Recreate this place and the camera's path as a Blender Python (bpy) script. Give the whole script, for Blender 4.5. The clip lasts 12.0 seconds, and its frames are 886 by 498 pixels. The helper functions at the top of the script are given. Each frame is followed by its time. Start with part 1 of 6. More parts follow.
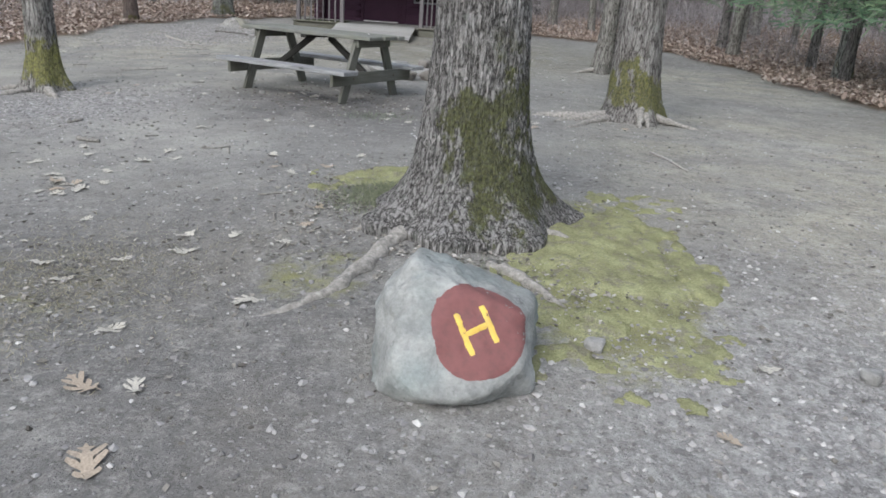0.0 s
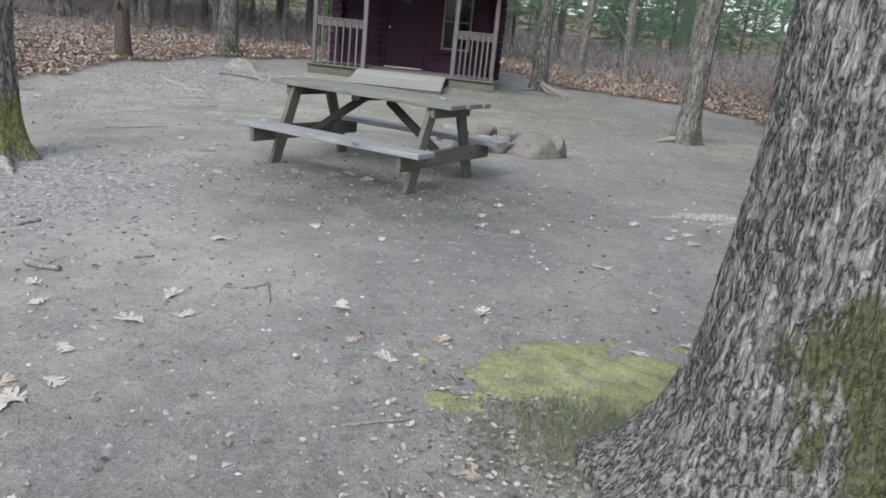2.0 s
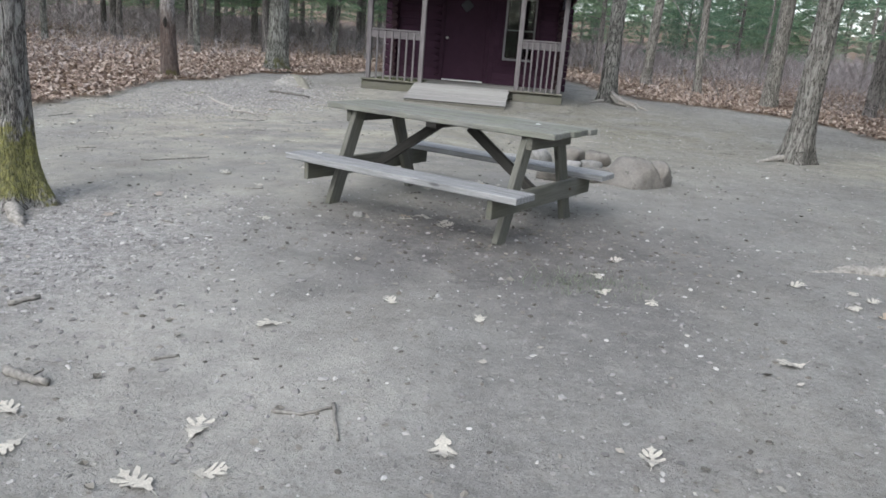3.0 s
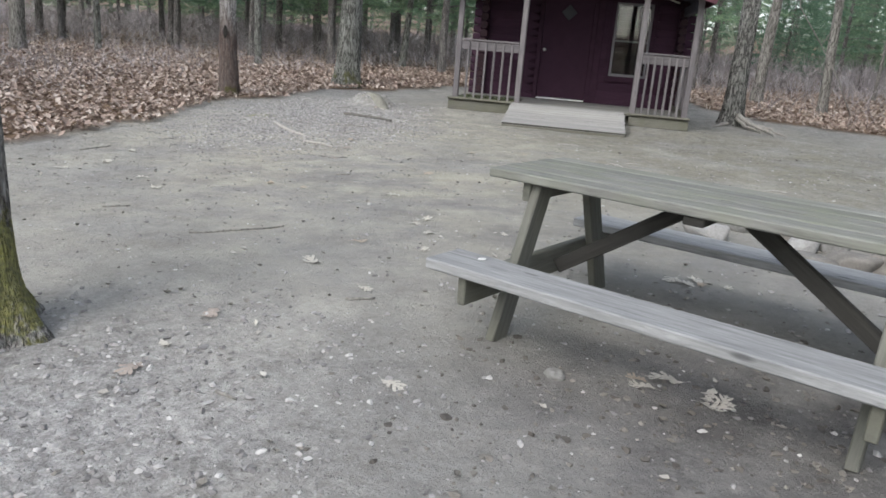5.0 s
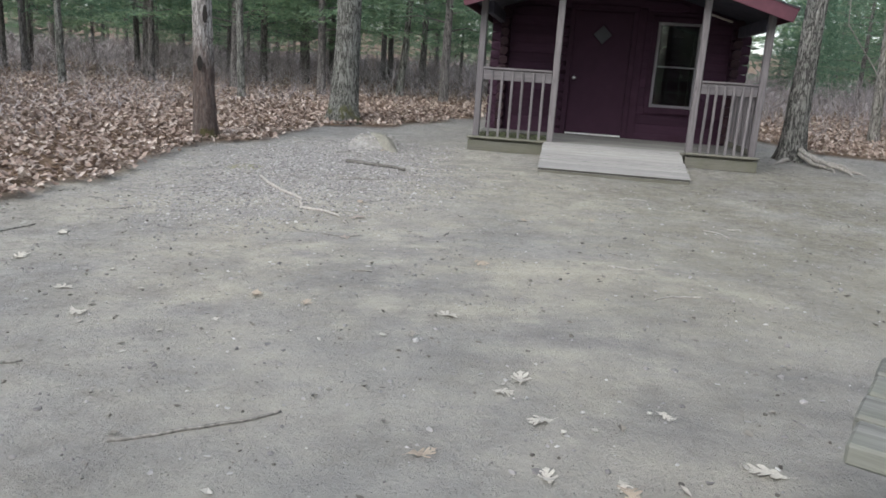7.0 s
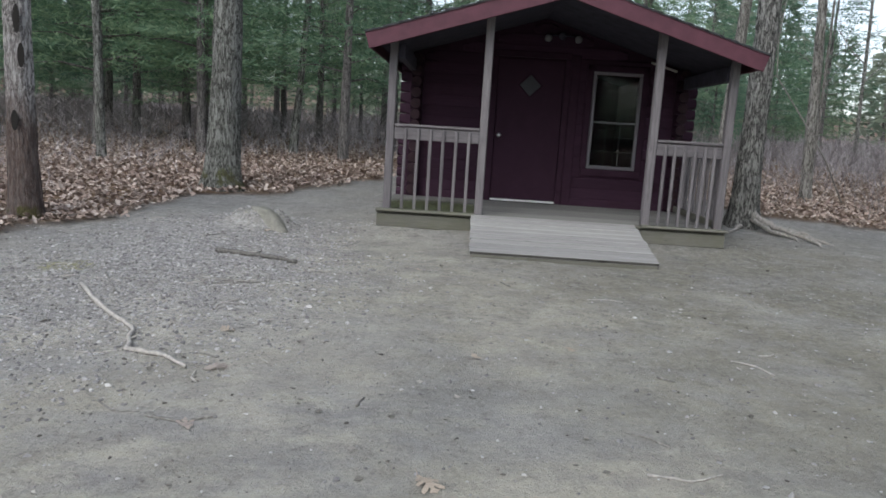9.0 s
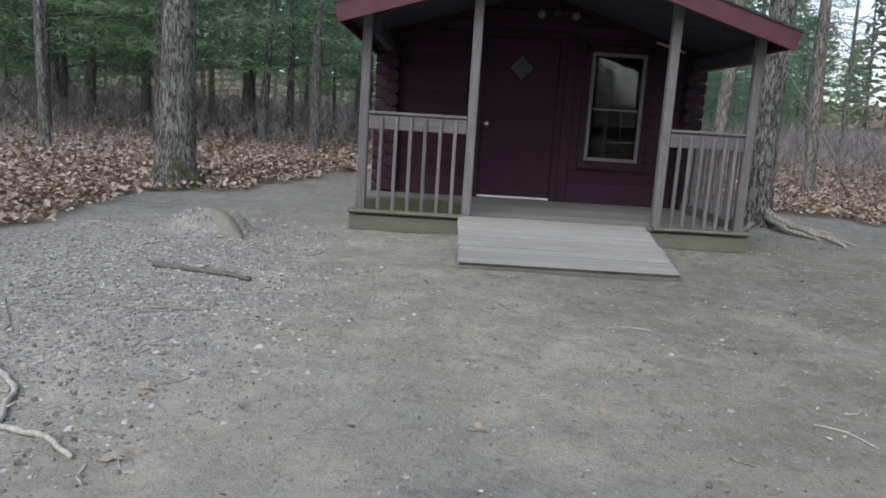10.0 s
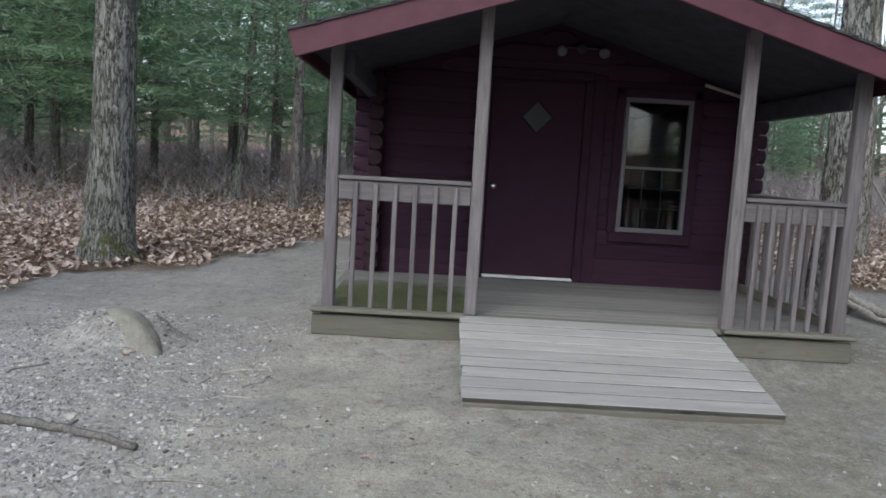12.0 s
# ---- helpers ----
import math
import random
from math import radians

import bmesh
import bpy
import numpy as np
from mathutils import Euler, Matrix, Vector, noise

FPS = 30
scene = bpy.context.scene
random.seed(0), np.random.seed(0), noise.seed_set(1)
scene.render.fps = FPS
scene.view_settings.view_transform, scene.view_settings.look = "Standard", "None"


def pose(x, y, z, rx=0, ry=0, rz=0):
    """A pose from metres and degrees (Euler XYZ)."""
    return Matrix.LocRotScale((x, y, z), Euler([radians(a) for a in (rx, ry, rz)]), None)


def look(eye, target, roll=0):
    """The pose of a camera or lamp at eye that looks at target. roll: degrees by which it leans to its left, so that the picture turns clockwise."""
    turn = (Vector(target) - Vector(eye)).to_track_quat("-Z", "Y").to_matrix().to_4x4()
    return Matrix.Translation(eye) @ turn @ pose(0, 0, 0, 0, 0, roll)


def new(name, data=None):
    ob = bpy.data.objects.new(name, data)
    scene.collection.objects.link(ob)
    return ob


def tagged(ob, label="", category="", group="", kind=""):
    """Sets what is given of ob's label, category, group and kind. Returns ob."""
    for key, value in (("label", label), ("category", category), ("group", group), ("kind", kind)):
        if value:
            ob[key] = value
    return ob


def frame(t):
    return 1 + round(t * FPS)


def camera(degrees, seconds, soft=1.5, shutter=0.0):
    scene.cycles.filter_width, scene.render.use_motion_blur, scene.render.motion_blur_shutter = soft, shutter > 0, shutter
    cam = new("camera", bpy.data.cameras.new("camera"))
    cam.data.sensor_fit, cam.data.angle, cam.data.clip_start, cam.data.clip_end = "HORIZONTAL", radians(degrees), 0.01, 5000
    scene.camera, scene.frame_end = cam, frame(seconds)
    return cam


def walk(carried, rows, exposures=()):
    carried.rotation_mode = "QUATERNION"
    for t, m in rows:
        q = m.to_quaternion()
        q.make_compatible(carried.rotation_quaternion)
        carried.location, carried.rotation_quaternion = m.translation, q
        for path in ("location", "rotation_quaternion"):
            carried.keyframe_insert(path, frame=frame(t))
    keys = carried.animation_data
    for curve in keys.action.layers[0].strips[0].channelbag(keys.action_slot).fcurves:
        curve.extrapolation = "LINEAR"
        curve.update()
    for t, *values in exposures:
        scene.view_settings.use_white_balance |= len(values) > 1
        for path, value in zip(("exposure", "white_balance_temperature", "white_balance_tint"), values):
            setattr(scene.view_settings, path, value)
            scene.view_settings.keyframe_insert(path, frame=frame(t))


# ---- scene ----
cam = camera(62.0, 12.0, soft=1.65)
PATH = [
    (0, (0.347, -0.83, 1.903), (0.243, 1.058, 1.251), 3.9),
    (0.5, (0.071, -0.279, 1.879), (-0.03, 1.619, 1.255), 5.0),
    (1, (-0.258, 0.292, 1.921), (-0.321, 2.198, 1.32), 6.6),
    (1.5, (-0.538, 0.935, 1.965), (-0.608, 2.846, 1.377), 6.8),
    (2, (-0.819, 1.564, 1.929), (-0.89, 3.485, 1.377), 6.0),
    (2.5, (-1.056, 2.19, 1.922), (-1.18, 4.11, 1.378), 4.5),
    (2.7, (-1.136, 2.443, 1.912), (-1.291, 4.363, 1.373), 4.4),
    (4.3, (-1.945, 4.237, 1.92), (-2.236, 6.139, 1.374), 5.1),
    (4.5, (-2.117, 4.481, 1.919), (-2.401, 6.385, 1.378), 5.3),
    (5, (-2.436, 5.071, 1.928), (-2.768, 6.97, 1.398), 4.7),
    (5.5, (-2.73, 5.614, 1.947), (-3.122, 7.507, 1.436), 5.0),
    (6, (-2.986, 6.179, 1.959), (-3.395, 8.072, 1.459), 4.9),
    (6.5, (-3.187, 6.729, 1.97), (-3.566, 8.631, 1.483), 4.4),
    (7, (-3.376, 7.211, 1.983), (-3.682, 9.131, 1.514), 3.8),
    (7.2, (-3.439, 7.394, 1.991), (-3.71, 9.321, 1.53), 3.7),
    (9, (-3.821, 9.507, 2.062), (-3.874, 11.48, 1.739), 3.6),
    (9.5, (-3.89, 10.107, 2.064), (-3.903, 12.077, 1.716), 3.6),
    (10, (-3.933, 10.693, 2.068), (-3.92, 12.662, 1.715), 3.6),
    (10.5, (-3.947, 11.302, 2.095), (-3.926, 13.276, 1.773), 3.6),
    (11, (-3.947, 11.859, 2.126), (-3.916, 13.836, 1.825), 3.4),
    (11.5, (-3.956, 12.36, 2.165), (-3.918, 14.338, 1.873), 3.2),
    (12, (-3.939, 12.753, 2.202), (-3.927, 14.74, 1.976), 3.3),
]
walk(cam, [(t, look(eye, target, roll)) for t, eye, target, roll in PATH],
     exposures=[(0, 0.97, 6250, 8), (2.5, 1.12, 6250, 8), (4.5, 1.16, 6380, 8), (5.5, 1.17, 6380, 8), (7.2, 1.09, 6330, 8), (9, 0.78, 6150, 8), (11, 0.83, 6130, 8), (12, 0.92, 6120, 8)])

# ---- world and sun: an even overcast sky ----
SUN_EL, SUN_AZ = 42.0, 205.0
world = bpy.data.worlds.new("overcast_sky")
scene.world = world
world.use_nodes = True
wn, wl = world.node_tree.nodes, world.node_tree.links
wn.clear()
sky = wn.new("ShaderNodeTexSky")
sky.sky_type, sky.sun_disc = "NISHITA", False
sky.sun_elevation, sky.sun_rotation = radians(SUN_EL), radians(SUN_AZ)
sky.air_density, sky.dust_density, sky.ozone_density = 1.0, 2.0, 1.0
grey = wn.new("ShaderNodeHueSaturation")
grey.inputs["Saturation"].default_value = 0.45
back = wn.new("ShaderNodeBackground")
back.inputs["Strength"].default_value = 0.145
wout = wn.new("ShaderNodeOutputWorld")
wl.new(sky.outputs[0], grey.inputs["Color"])
wl.new(grey.outputs[0], back.inputs["Color"])
wl.new(back.outputs[0], wout.inputs["Surface"])

sun = new("sun", bpy.data.lights.new("sun", "SUN"))
sun.data.energy, sun.data.angle, sun.data.color = 0.5, radians(35), (1.0, 0.97, 0.93)
_a = radians(SUN_AZ)
sun.matrix_world = look((0, 0, 40), (-math.sin(_a) * math.cos(radians(SUN_EL)) * 40, -math.cos(_a) * math.cos(radians(SUN_EL)) * 40, 40 - 40 * math.sin(radians(SUN_EL))))


# ---- materials ----
class Mat:
    """A small builder for node materials."""

    def __init__(self, name, rough=0.9, metal=0.0, spec=0.3):
        self.m = bpy.data.materials.new(name)
        self.m.use_nodes = True
        self.n, self.l = self.m.node_tree.nodes, self.m.node_tree.links
        self.b = self.n["Principled BSDF"]
        self.b.inputs["Roughness"].default_value = rough
        self.b.inputs["Metallic"].default_value = metal
        self.b.inputs["Specular IOR Level"].default_value = spec
        self.tc = self.n.new("ShaderNodeTexCoord")
        self.info = self.n.new("ShaderNodeObjectInfo")

    def coords(self, scale=(1, 1, 1), space="Object", jitter=0.0):
        mp = self.n.new("ShaderNodeMapping")
        mp.inputs["Scale"].default_value = scale
        self.l.new(self.tc.outputs[space], mp.inputs["Vector"])
        if jitter:
            k = self.n.new("ShaderNodeMath")
            k.operation = "MULTIPLY"
            k.inputs[1].default_value = jitter
            self.l.new(self.info.outputs["Random"], k.inputs[0])
            self.l.new(k.outputs[0], mp.inputs["Location"])
        return mp.outputs[0]

    def noise(self, vec, scale, detail=4.0, rough=0.6, distort=0.0):
        t = self.n.new("ShaderNodeTexNoise")
        t.inputs["Scale"].default_value, t.inputs["Detail"].default_value = scale, detail
        t.inputs["Roughness"].default_value, t.inputs["Distortion"].default_value = rough, distort
        self.l.new(vec, t.inputs["Vector"])
        return t.outputs["Fac"]

    def voronoi(self, vec, scale, feature="F1", out="Distance"):
        t = self.n.new("ShaderNodeTexVoronoi")
        t.feature = feature
        t.inputs["Scale"].default_value = scale
        self.l.new(vec, t.inputs["Vector"])
        return t.outputs[out]

    def ramp(self, fac, stops):
        r = self.n.new("ShaderNodeValToRGB")
        e = r.color_ramp.elements
        while len(e) < len(stops):
            e.new(0.5)
        for el, (p, c) in zip(e, stops):
            el.position, el.color = p, (*c, 1) if len(c) == 3 else c
        self.l.new(fac, r.inputs[0])
        return r.outputs[0]

    def mask(self, fac, lo, hi):
        return self.ramp(fac, [(lo, (0, 0, 0)), (hi, (1, 1, 1))])

    def mix(self, fac, a, b, mode="MIX"):
        m = self.n.new("ShaderNodeMix")
        m.data_type, m.blend_type = "RGBA", mode
        for k, v in ((0, fac), (6, a), (7, b)):
            if isinstance(v, (int, float)):
                m.inputs[k].default_value = v
            elif isinstance(v, tuple):
                m.inputs[k].default_value = (*v, 1)
            else:
                self.l.new(v, m.inputs[k])
        return m.outputs[2]

    def math(self, op, a, b=0.0):
        m = self.n.new("ShaderNodeMath")
        m.operation = op
        for k, v in ((0, a), (1, b)):
            if isinstance(v, (int, float)):
                m.inputs[k].default_value = v
            else:
                self.l.new(v, m.inputs[k])
        return m.outputs[0]

    def attr(self, name):
        a = self.n.new("ShaderNodeAttribute")
        a.attribute_name = name
        return a.outputs["Color"], a.outputs["Fac"]

    def xyz(self, vec, axis):
        s = self.n.new("ShaderNodeSeparateXYZ")
        self.l.new(vec, s.inputs[0])
        return s.outputs[axis]

    def island(self):
        return self.n.new("ShaderNodeNewGeometry").outputs["Random Per Island"]

    def bump(self, height, strength=0.5, dist=0.01):
        b = self.n.new("ShaderNodeBump")
        b.inputs["Strength"].default_value, b.inputs["Distance"].default_value = strength, dist
        self.l.new(height, b.inputs["Height"])
        self.l.new(b.outputs[0], self.b.inputs["Normal"])

    def colour(self, c):
        if isinstance(c, tuple):
            self.b.inputs["Base Color"].default_value = (*c, 1)
        else:
            self.l.new(c, self.b.inputs["Base Color"])
        return self


def wood(name, dark, light, tint=None, tint_at=0.62, grain=1.0):
    """Weathered sawn timber, its grain along the piece's own x axis; tint: algae in patches."""
    m = Mat(name, 0.82, spec=0.25)
    v = m.coords((1.2 * grain, 16 * grain, 16 * grain), jitter=40)
    w = m.coords((1, 1, 1), jitter=17)
    g1, g2 = m.noise(v, 3.0, 6, 0.65, 0.4), m.noise(v, 14.0, 3, 0.6)
    c = m.ramp(g1, [(0.25, dark), (0.75, light)])
    c = m.mix(m.math("MULTIPLY", m.mask(g2, 0.62, 0.75), 0.55), c, tuple(0.45 * k for k in dark))
    big = m.noise(w, 2.2, 4)
    c = m.mix(m.math("MULTIPLY", m.mask(big, 0.35, 0.7), 0.35), c, tuple(0.6 * k for k in light))
    val = m.ramp(m.info.outputs["Random"], [(0, (0.8, 0.8, 0.8)), (1, (1.12, 1.12, 1.1))])
    c = m.mix(1.0, c, val, "MULTIPLY")
    if tint:
        c = m.mix(m.math("MULTIPLY", m.mask(m.noise(w, 3.5, 5), tint_at - 0.2, tint_at + 0.1), 0.75), c, tint)
    # a knot here and there
    k = m.voronoi(m.coords((1.6, 6, 6), jitter=9), 1.1)
    c = m.mix(m.math("MULTIPLY", m.math("SUBTRACT", 1.0, m.mask(k, 0.05, 0.1)), 0.7), c, tuple(0.35 * x for x in dark))
    m.colour(c)
    m.bump(m.math("ADD", g1, m.math("MULTIPLY", g2, 0.5)), 0.5, 0.004)
    return m.m


def bark(name, dark, light, moss=0.0, moss_top=1.2, lichen=0.3, relief=0.02, scale=1.0, green=((0.04, 0.042, 0.012), (0.145, 0.145, 0.04)), side=None, rot=None):
    """Furrowed bark; moss grows from the foot up in torn patches, pale lichen above."""
    m = Mat(name, 0.95, spec=0.15)
    v = m.coords((1, 1, 0.17))
    o = m.coords()
    f1 = m.math("ABSOLUTE", m.math("SUBTRACT", m.noise(v, 20 * scale, 3, 0.6, 0.25), 0.5))
    f2 = m.math("ABSOLUTE", m.math("SUBTRACT", m.noise(m.coords((1, 1, 0.34)), 40 * scale, 3, 0.6, 0.3), 0.5))
    crack = m.math("ADD", m.math("MULTIPLY", m.mask(f1, 0.0, 0.11), 0.62), m.math("MULTIPLY", m.mask(f2, 0.0, 0.13), 0.38))
    c = m.ramp(crack, [(0.08, tuple(0.3 * k for k in dark)), (0.34, tuple(1.15 * k for k in dark)), (0.9, tuple(0.92 * k for k in light))])
    c = m.mix(0.45, c, m.ramp(m.noise(v, 70 * scale, 3, 0.7), [(0.3, (0.28, 0.28, 0.28)), (0.7, (0.72, 0.72, 0.72))]), "OVERLAY")
    n2 = m.noise(o, 3.0, 5)
    c = m.mix(m.math("MULTIPLY", m.mask(n2, 0.5, 0.7), 0.35), c, tuple(0.7 * k for k in dark))
    if lichen:
        li = m.mask(m.noise(o, 11.0, 6, 0.7), 0.56, 0.64)
        c = m.mix(m.math("MULTIPLY", li, lichen), c, (0.36, 0.38, 0.33))
    if rot:
        # bark rotted brown from the foot up
        at = m.math("MULTIPLY", m.math("ADD", m.xyz(o, 2), m.math("MULTIPLY", m.noise(m.coords((1, 1, 0.4)), 5.0, 5, 0.7), 1.1)), 0.25)
        brown = m.ramp(m.noise(v, 30, 4, 0.7), [(0.3, (0.045, 0.030, 0.026)), (0.7, (0.15, 0.105, 0.088))])
        c = m.mix(m.math("MULTIPLY", m.math("SUBTRACT", 1.0, m.mask(at, rot, rot + 0.12)), 0.85), c, brown)
    if moss:
        h = m.xyz(o, 2)
        up = m.math("SUBTRACT", 1.0, m.math("DIVIDE", h, moss_top))
        pat = m.math("ADD", m.noise(m.coords((1, 1, 0.7)), 4.2, 6, 0.68), m.math("MULTIPLY", m.math("SUBTRACT", 1.0, m.math("ABSOLUTE", m.math("SUBTRACT", m.math("MULTIPLY", up, 2.0), 1.0))), 0.15 * moss))
        if side:
            # moss keeps to one side of the trunk
            turn = m.math("ADD", m.math("MULTIPLY", m.xyz(o, 0), side[0]), m.math("MULTIPLY", m.xyz(o, 1), side[1]))
            pat = m.math("ADD", pat, m.math("MULTIPLY", m.math("MINIMUM", m.math("MAXIMUM", turn, -1.0), 0.3), 0.22))
        fac = m.math("MULTIPLY", m.mask(pat, 0.60, 0.66), m.mask(m.math("ADD", up, m.math("MULTIPLY", n2, 0.5)), 0.12, 0.3))
        mc = m.ramp(m.noise(o, 45, 3), [(0.3, green[0]), (0.7, green[1])])
        c = m.mix(m.math("MULTIPLY", fac, m.math("ADD", 0.45, m.math("MULTIPLY", crack, 0.45))), c, mc)
    m.colour(c)
    m.bump(crack, 0.9, relief)
    return m.m


def plain(name, base, rough=0.6, metal=0.0, var=0.15, scale=12.0, spec=0.4, bump=0.0):
    m = Mat(name, rough, metal, spec)
    n = m.noise(m.coords(jitter=11), scale, 5)
    m.colour(m.ramp(n, [(0.3, tuple(k * (1 - var) for k in base)), (0.7, tuple(min(1, k * (1 + var)) for k in base))]))
    if bump:
        m.bump(n, 0.4, bump)
    return m.m


def foliage(name, a, b, c):
    m = Mat(name, 0.7, spec=0.2)
    col = m.mix(1.0, m.ramp(m.island(), [(0.0, a), (0.55, b), (1.0, c)]),
                m.ramp(m.info.outputs["Random"], [(0, (0.75, 0.78, 0.8)), (1, (1.2, 1.15, 1.0))]), "MULTIPLY")
    m.colour(col)
    thin = m.n.new("ShaderNodeBsdfTranslucent")
    m.l.new(col, thin.inputs["Color"])
    both = m.n.new("ShaderNodeMixShader")
    both.inputs[0].default_value = 0.45
    m.l.new(m.b.outputs[0], both.inputs[1])
    m.l.new(thin.outputs[0], both.inputs[2])
    m.l.new(both.outputs[0], m.n["Material Output"].inputs["Surface"])
    return m.m


def ground_material():
    m = Mat("trodden_earth", 0.95, spec=0.15)
    o = m.coords()
    zone, _ = m.attr("zone")
    sep = m.n.new("ShaderNodeSeparateColor")
    m.l.new(zone, sep.inputs[0])
    litter, gravel, moss = sep.outputs[0], sep.outputs[1], sep.outputs[2]
    big, mid, fine = m.noise(o, 0.45, 5), m.noise(o, 2.6, 6, 0.65), m.noise(o, 38, 5, 0.7)
    c = m.ramp(big, [(0.36, (0.24, 0.231, 0.22)), (0.50, (0.30, 0.29, 0.272)), (0.64, (0.40, 0.386, 0.355))])
    sand, _ = m.attr("sand")
    c = m.mix(m.math("MULTIPLY", sand, m.mask(m.noise(m.coords((0.7, 1.2, 1)), 0.7, 7, 0.72), 0.40, 0.56)), c, m.ramp(m.noise(o, 1.7, 6, 0.65), [(0.3, (0.37, 0.345, 0.275)), (0.7, (0.57, 0.53, 0.435))]))
    olive, _ = m.attr("olive")
    c = m.mix(m.math("MULTIPLY", olive, m.mask(m.noise(o, 1.1, 7, 0.72), 0.30, 0.58)), c, m.ramp(m.noise(o, 2.1, 6, 0.65), [(0.3, (0.175, 0.162, 0.118)), (0.7, (0.275, 0.256, 0.195))]))
    c = m.mix(m.math("MULTIPLY", m.mask(mid, 0.42, 0.68), 0.5), c, (0.165, 0.157, 0.15))
    c = m.mix(m.math("MULTIPLY", m.mask(m.noise(o, 1.3, 6, 0.7), 0.56, 0.70), 0.55), c, (0.43, 0.41, 0.37))
    # ground colour turned darker in two broad, noise-broken patches
    soil, _ = m.attr("dark_ground")
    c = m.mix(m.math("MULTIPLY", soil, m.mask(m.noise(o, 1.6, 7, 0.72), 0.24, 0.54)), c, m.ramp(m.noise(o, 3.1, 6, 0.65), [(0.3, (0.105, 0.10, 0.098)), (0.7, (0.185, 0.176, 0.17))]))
    trodden = c
    crust = m.noise(o, 7.5, 8, 0.78)
    c = m.mix(m.math("MULTIPLY", m.mask(crust, 0.54, 0.66), 0.6), c, (0.43, 0.41, 0.375))
    c = m.mix(m.math("MULTIPLY", m.math("SUBTRACT", 1.0, m.mask(crust, 0.34, 0.45)), 0.6), c, (0.13, 0.12, 0.108))
    c = m.mix(0.55, c, m.ramp(fine, [(0.3, (0.30, 0.30, 0.30)), (0.7, (0.72, 0.72, 0.72))]), "OVERLAY")
    c = m.mix(m.math("MULTIPLY", m.mask(m.noise(o, 0.9, 5, 0.6), 0.5, 0.7), 0.4), c, (0.20, 0.18, 0.15))
    spk = m.noise(o, 95, 2, 0.6)
    c = m.mix(m.math("MULTIPLY", m.mask(spk, 0.60, 0.68), 0.55), c, (0.09, 0.084, 0.078))
    c = m.mix(m.math("MULTIPLY", m.mask(m.noise(m.coords((1, 1, 1.7)), 62, 2, 0.6), 0.62, 0.70), 0.5), c, (0.42, 0.41, 0.38))
    # grit of two sizes
    clod = m.noise(m.coords((1, 1, 0.6)), 11, 7, 0.8, 0.6)
    c = m.mix(m.math("MULTIPLY", m.mask(clod, 0.55, 0.60), 0.45), c, (0.41, 0.392, 0.358))
    c = m.mix(m.math("MULTIPLY", m.math("SUBTRACT", 1.0, m.mask(clod, 0.39, 0.44)), 0.5), c, (0.115, 0.107, 0.098))
    cell = m.voronoi(o, 75, "F1", "Color")
    near = m.voronoi(o, 75)
    cs = m.n.new("ShaderNodeSeparateColor")
    m.l.new(cell, cs.inputs[0])
    pick = m.math("MULTIPLY", m.mask(cs.outputs[0], 0.72, 0.76), m.math("SUBTRACT", 1.0, m.mask(near, 0.30, 0.42)))
    stone = m.ramp(cs.outputs[1], [(0.0, (0.12, 0.115, 0.11)), (0.6, (0.28, 0.275, 0.265)), (1.0, (0.48, 0.46, 0.43))])
    amount = m.math("ADD", 0.35, m.math("MULTIPLY", gravel, 0.65))
    c = m.mix(m.math("MULTIPLY", pick, amount), c, stone)
    dark = m.math("MULTIPLY", m.mask(m.noise(o, 16, 4, 0.75), 0.64, 0.70), 0.6)
    c = m.mix(dark, c, (0.065, 0.058, 0.05))
    c = m.mix(m.math("MULTIPLY", gravel, 0.65), c, m.ramp(m.noise(o, 15, 7, 0.85), [(0.40, (0.145, 0.138, 0.137)), (0.5, (0.34, 0.327, 0.322)), (0.60, (0.60, 0.582, 0.57))]))
    flat, _ = m.attr("smooth")
    c = m.mix(m.math("MULTIPLY", flat, 0.72), c, trodden)
    # thin green film of moss in shaded places
    film = m.mask(m.math("ADD", moss, m.math("MULTIPLY", m.math("SUBTRACT", m.noise(o, 5, 7, 0.75), 0.5), 1.3)), 0.42, 0.70)
    film = m.math("MULTIPLY", film, m.mask(moss, 0.02, 0.2))
    mossy = m.ramp(m.noise(o, 6, 6, 0.65), [(0.30, (0.17, 0.16, 0.085)), (0.52, (0.27, 0.265, 0.115)), (0.75, (0.37, 0.36, 0.16))])
    c = m.mix(m.math("MULTIPLY", film, 0.85), c, mossy)
    lit = m.ramp(m.noise(o, 24, 5, 0.8), [(0.3, (0.07, 0.05, 0.035)), (0.5, (0.17, 0.115, 0.075)), (0.72, (0.30, 0.22, 0.155))])
    c = m.mix(litter, c, lit)
    m.colour(c)
    hgt = m.math("ADD", m.math("MULTIPLY", fine, 0.5), m.math("MULTIPLY", pick, 0.7))
    hgt = m.math("ADD", hgt, m.math("MULTIPLY", crust, 1.3))
    m.bump(m.math("ADD", hgt, m.math("MULTIPLY", mid, 0.8)), 0.8, 0.02)
    return m.m


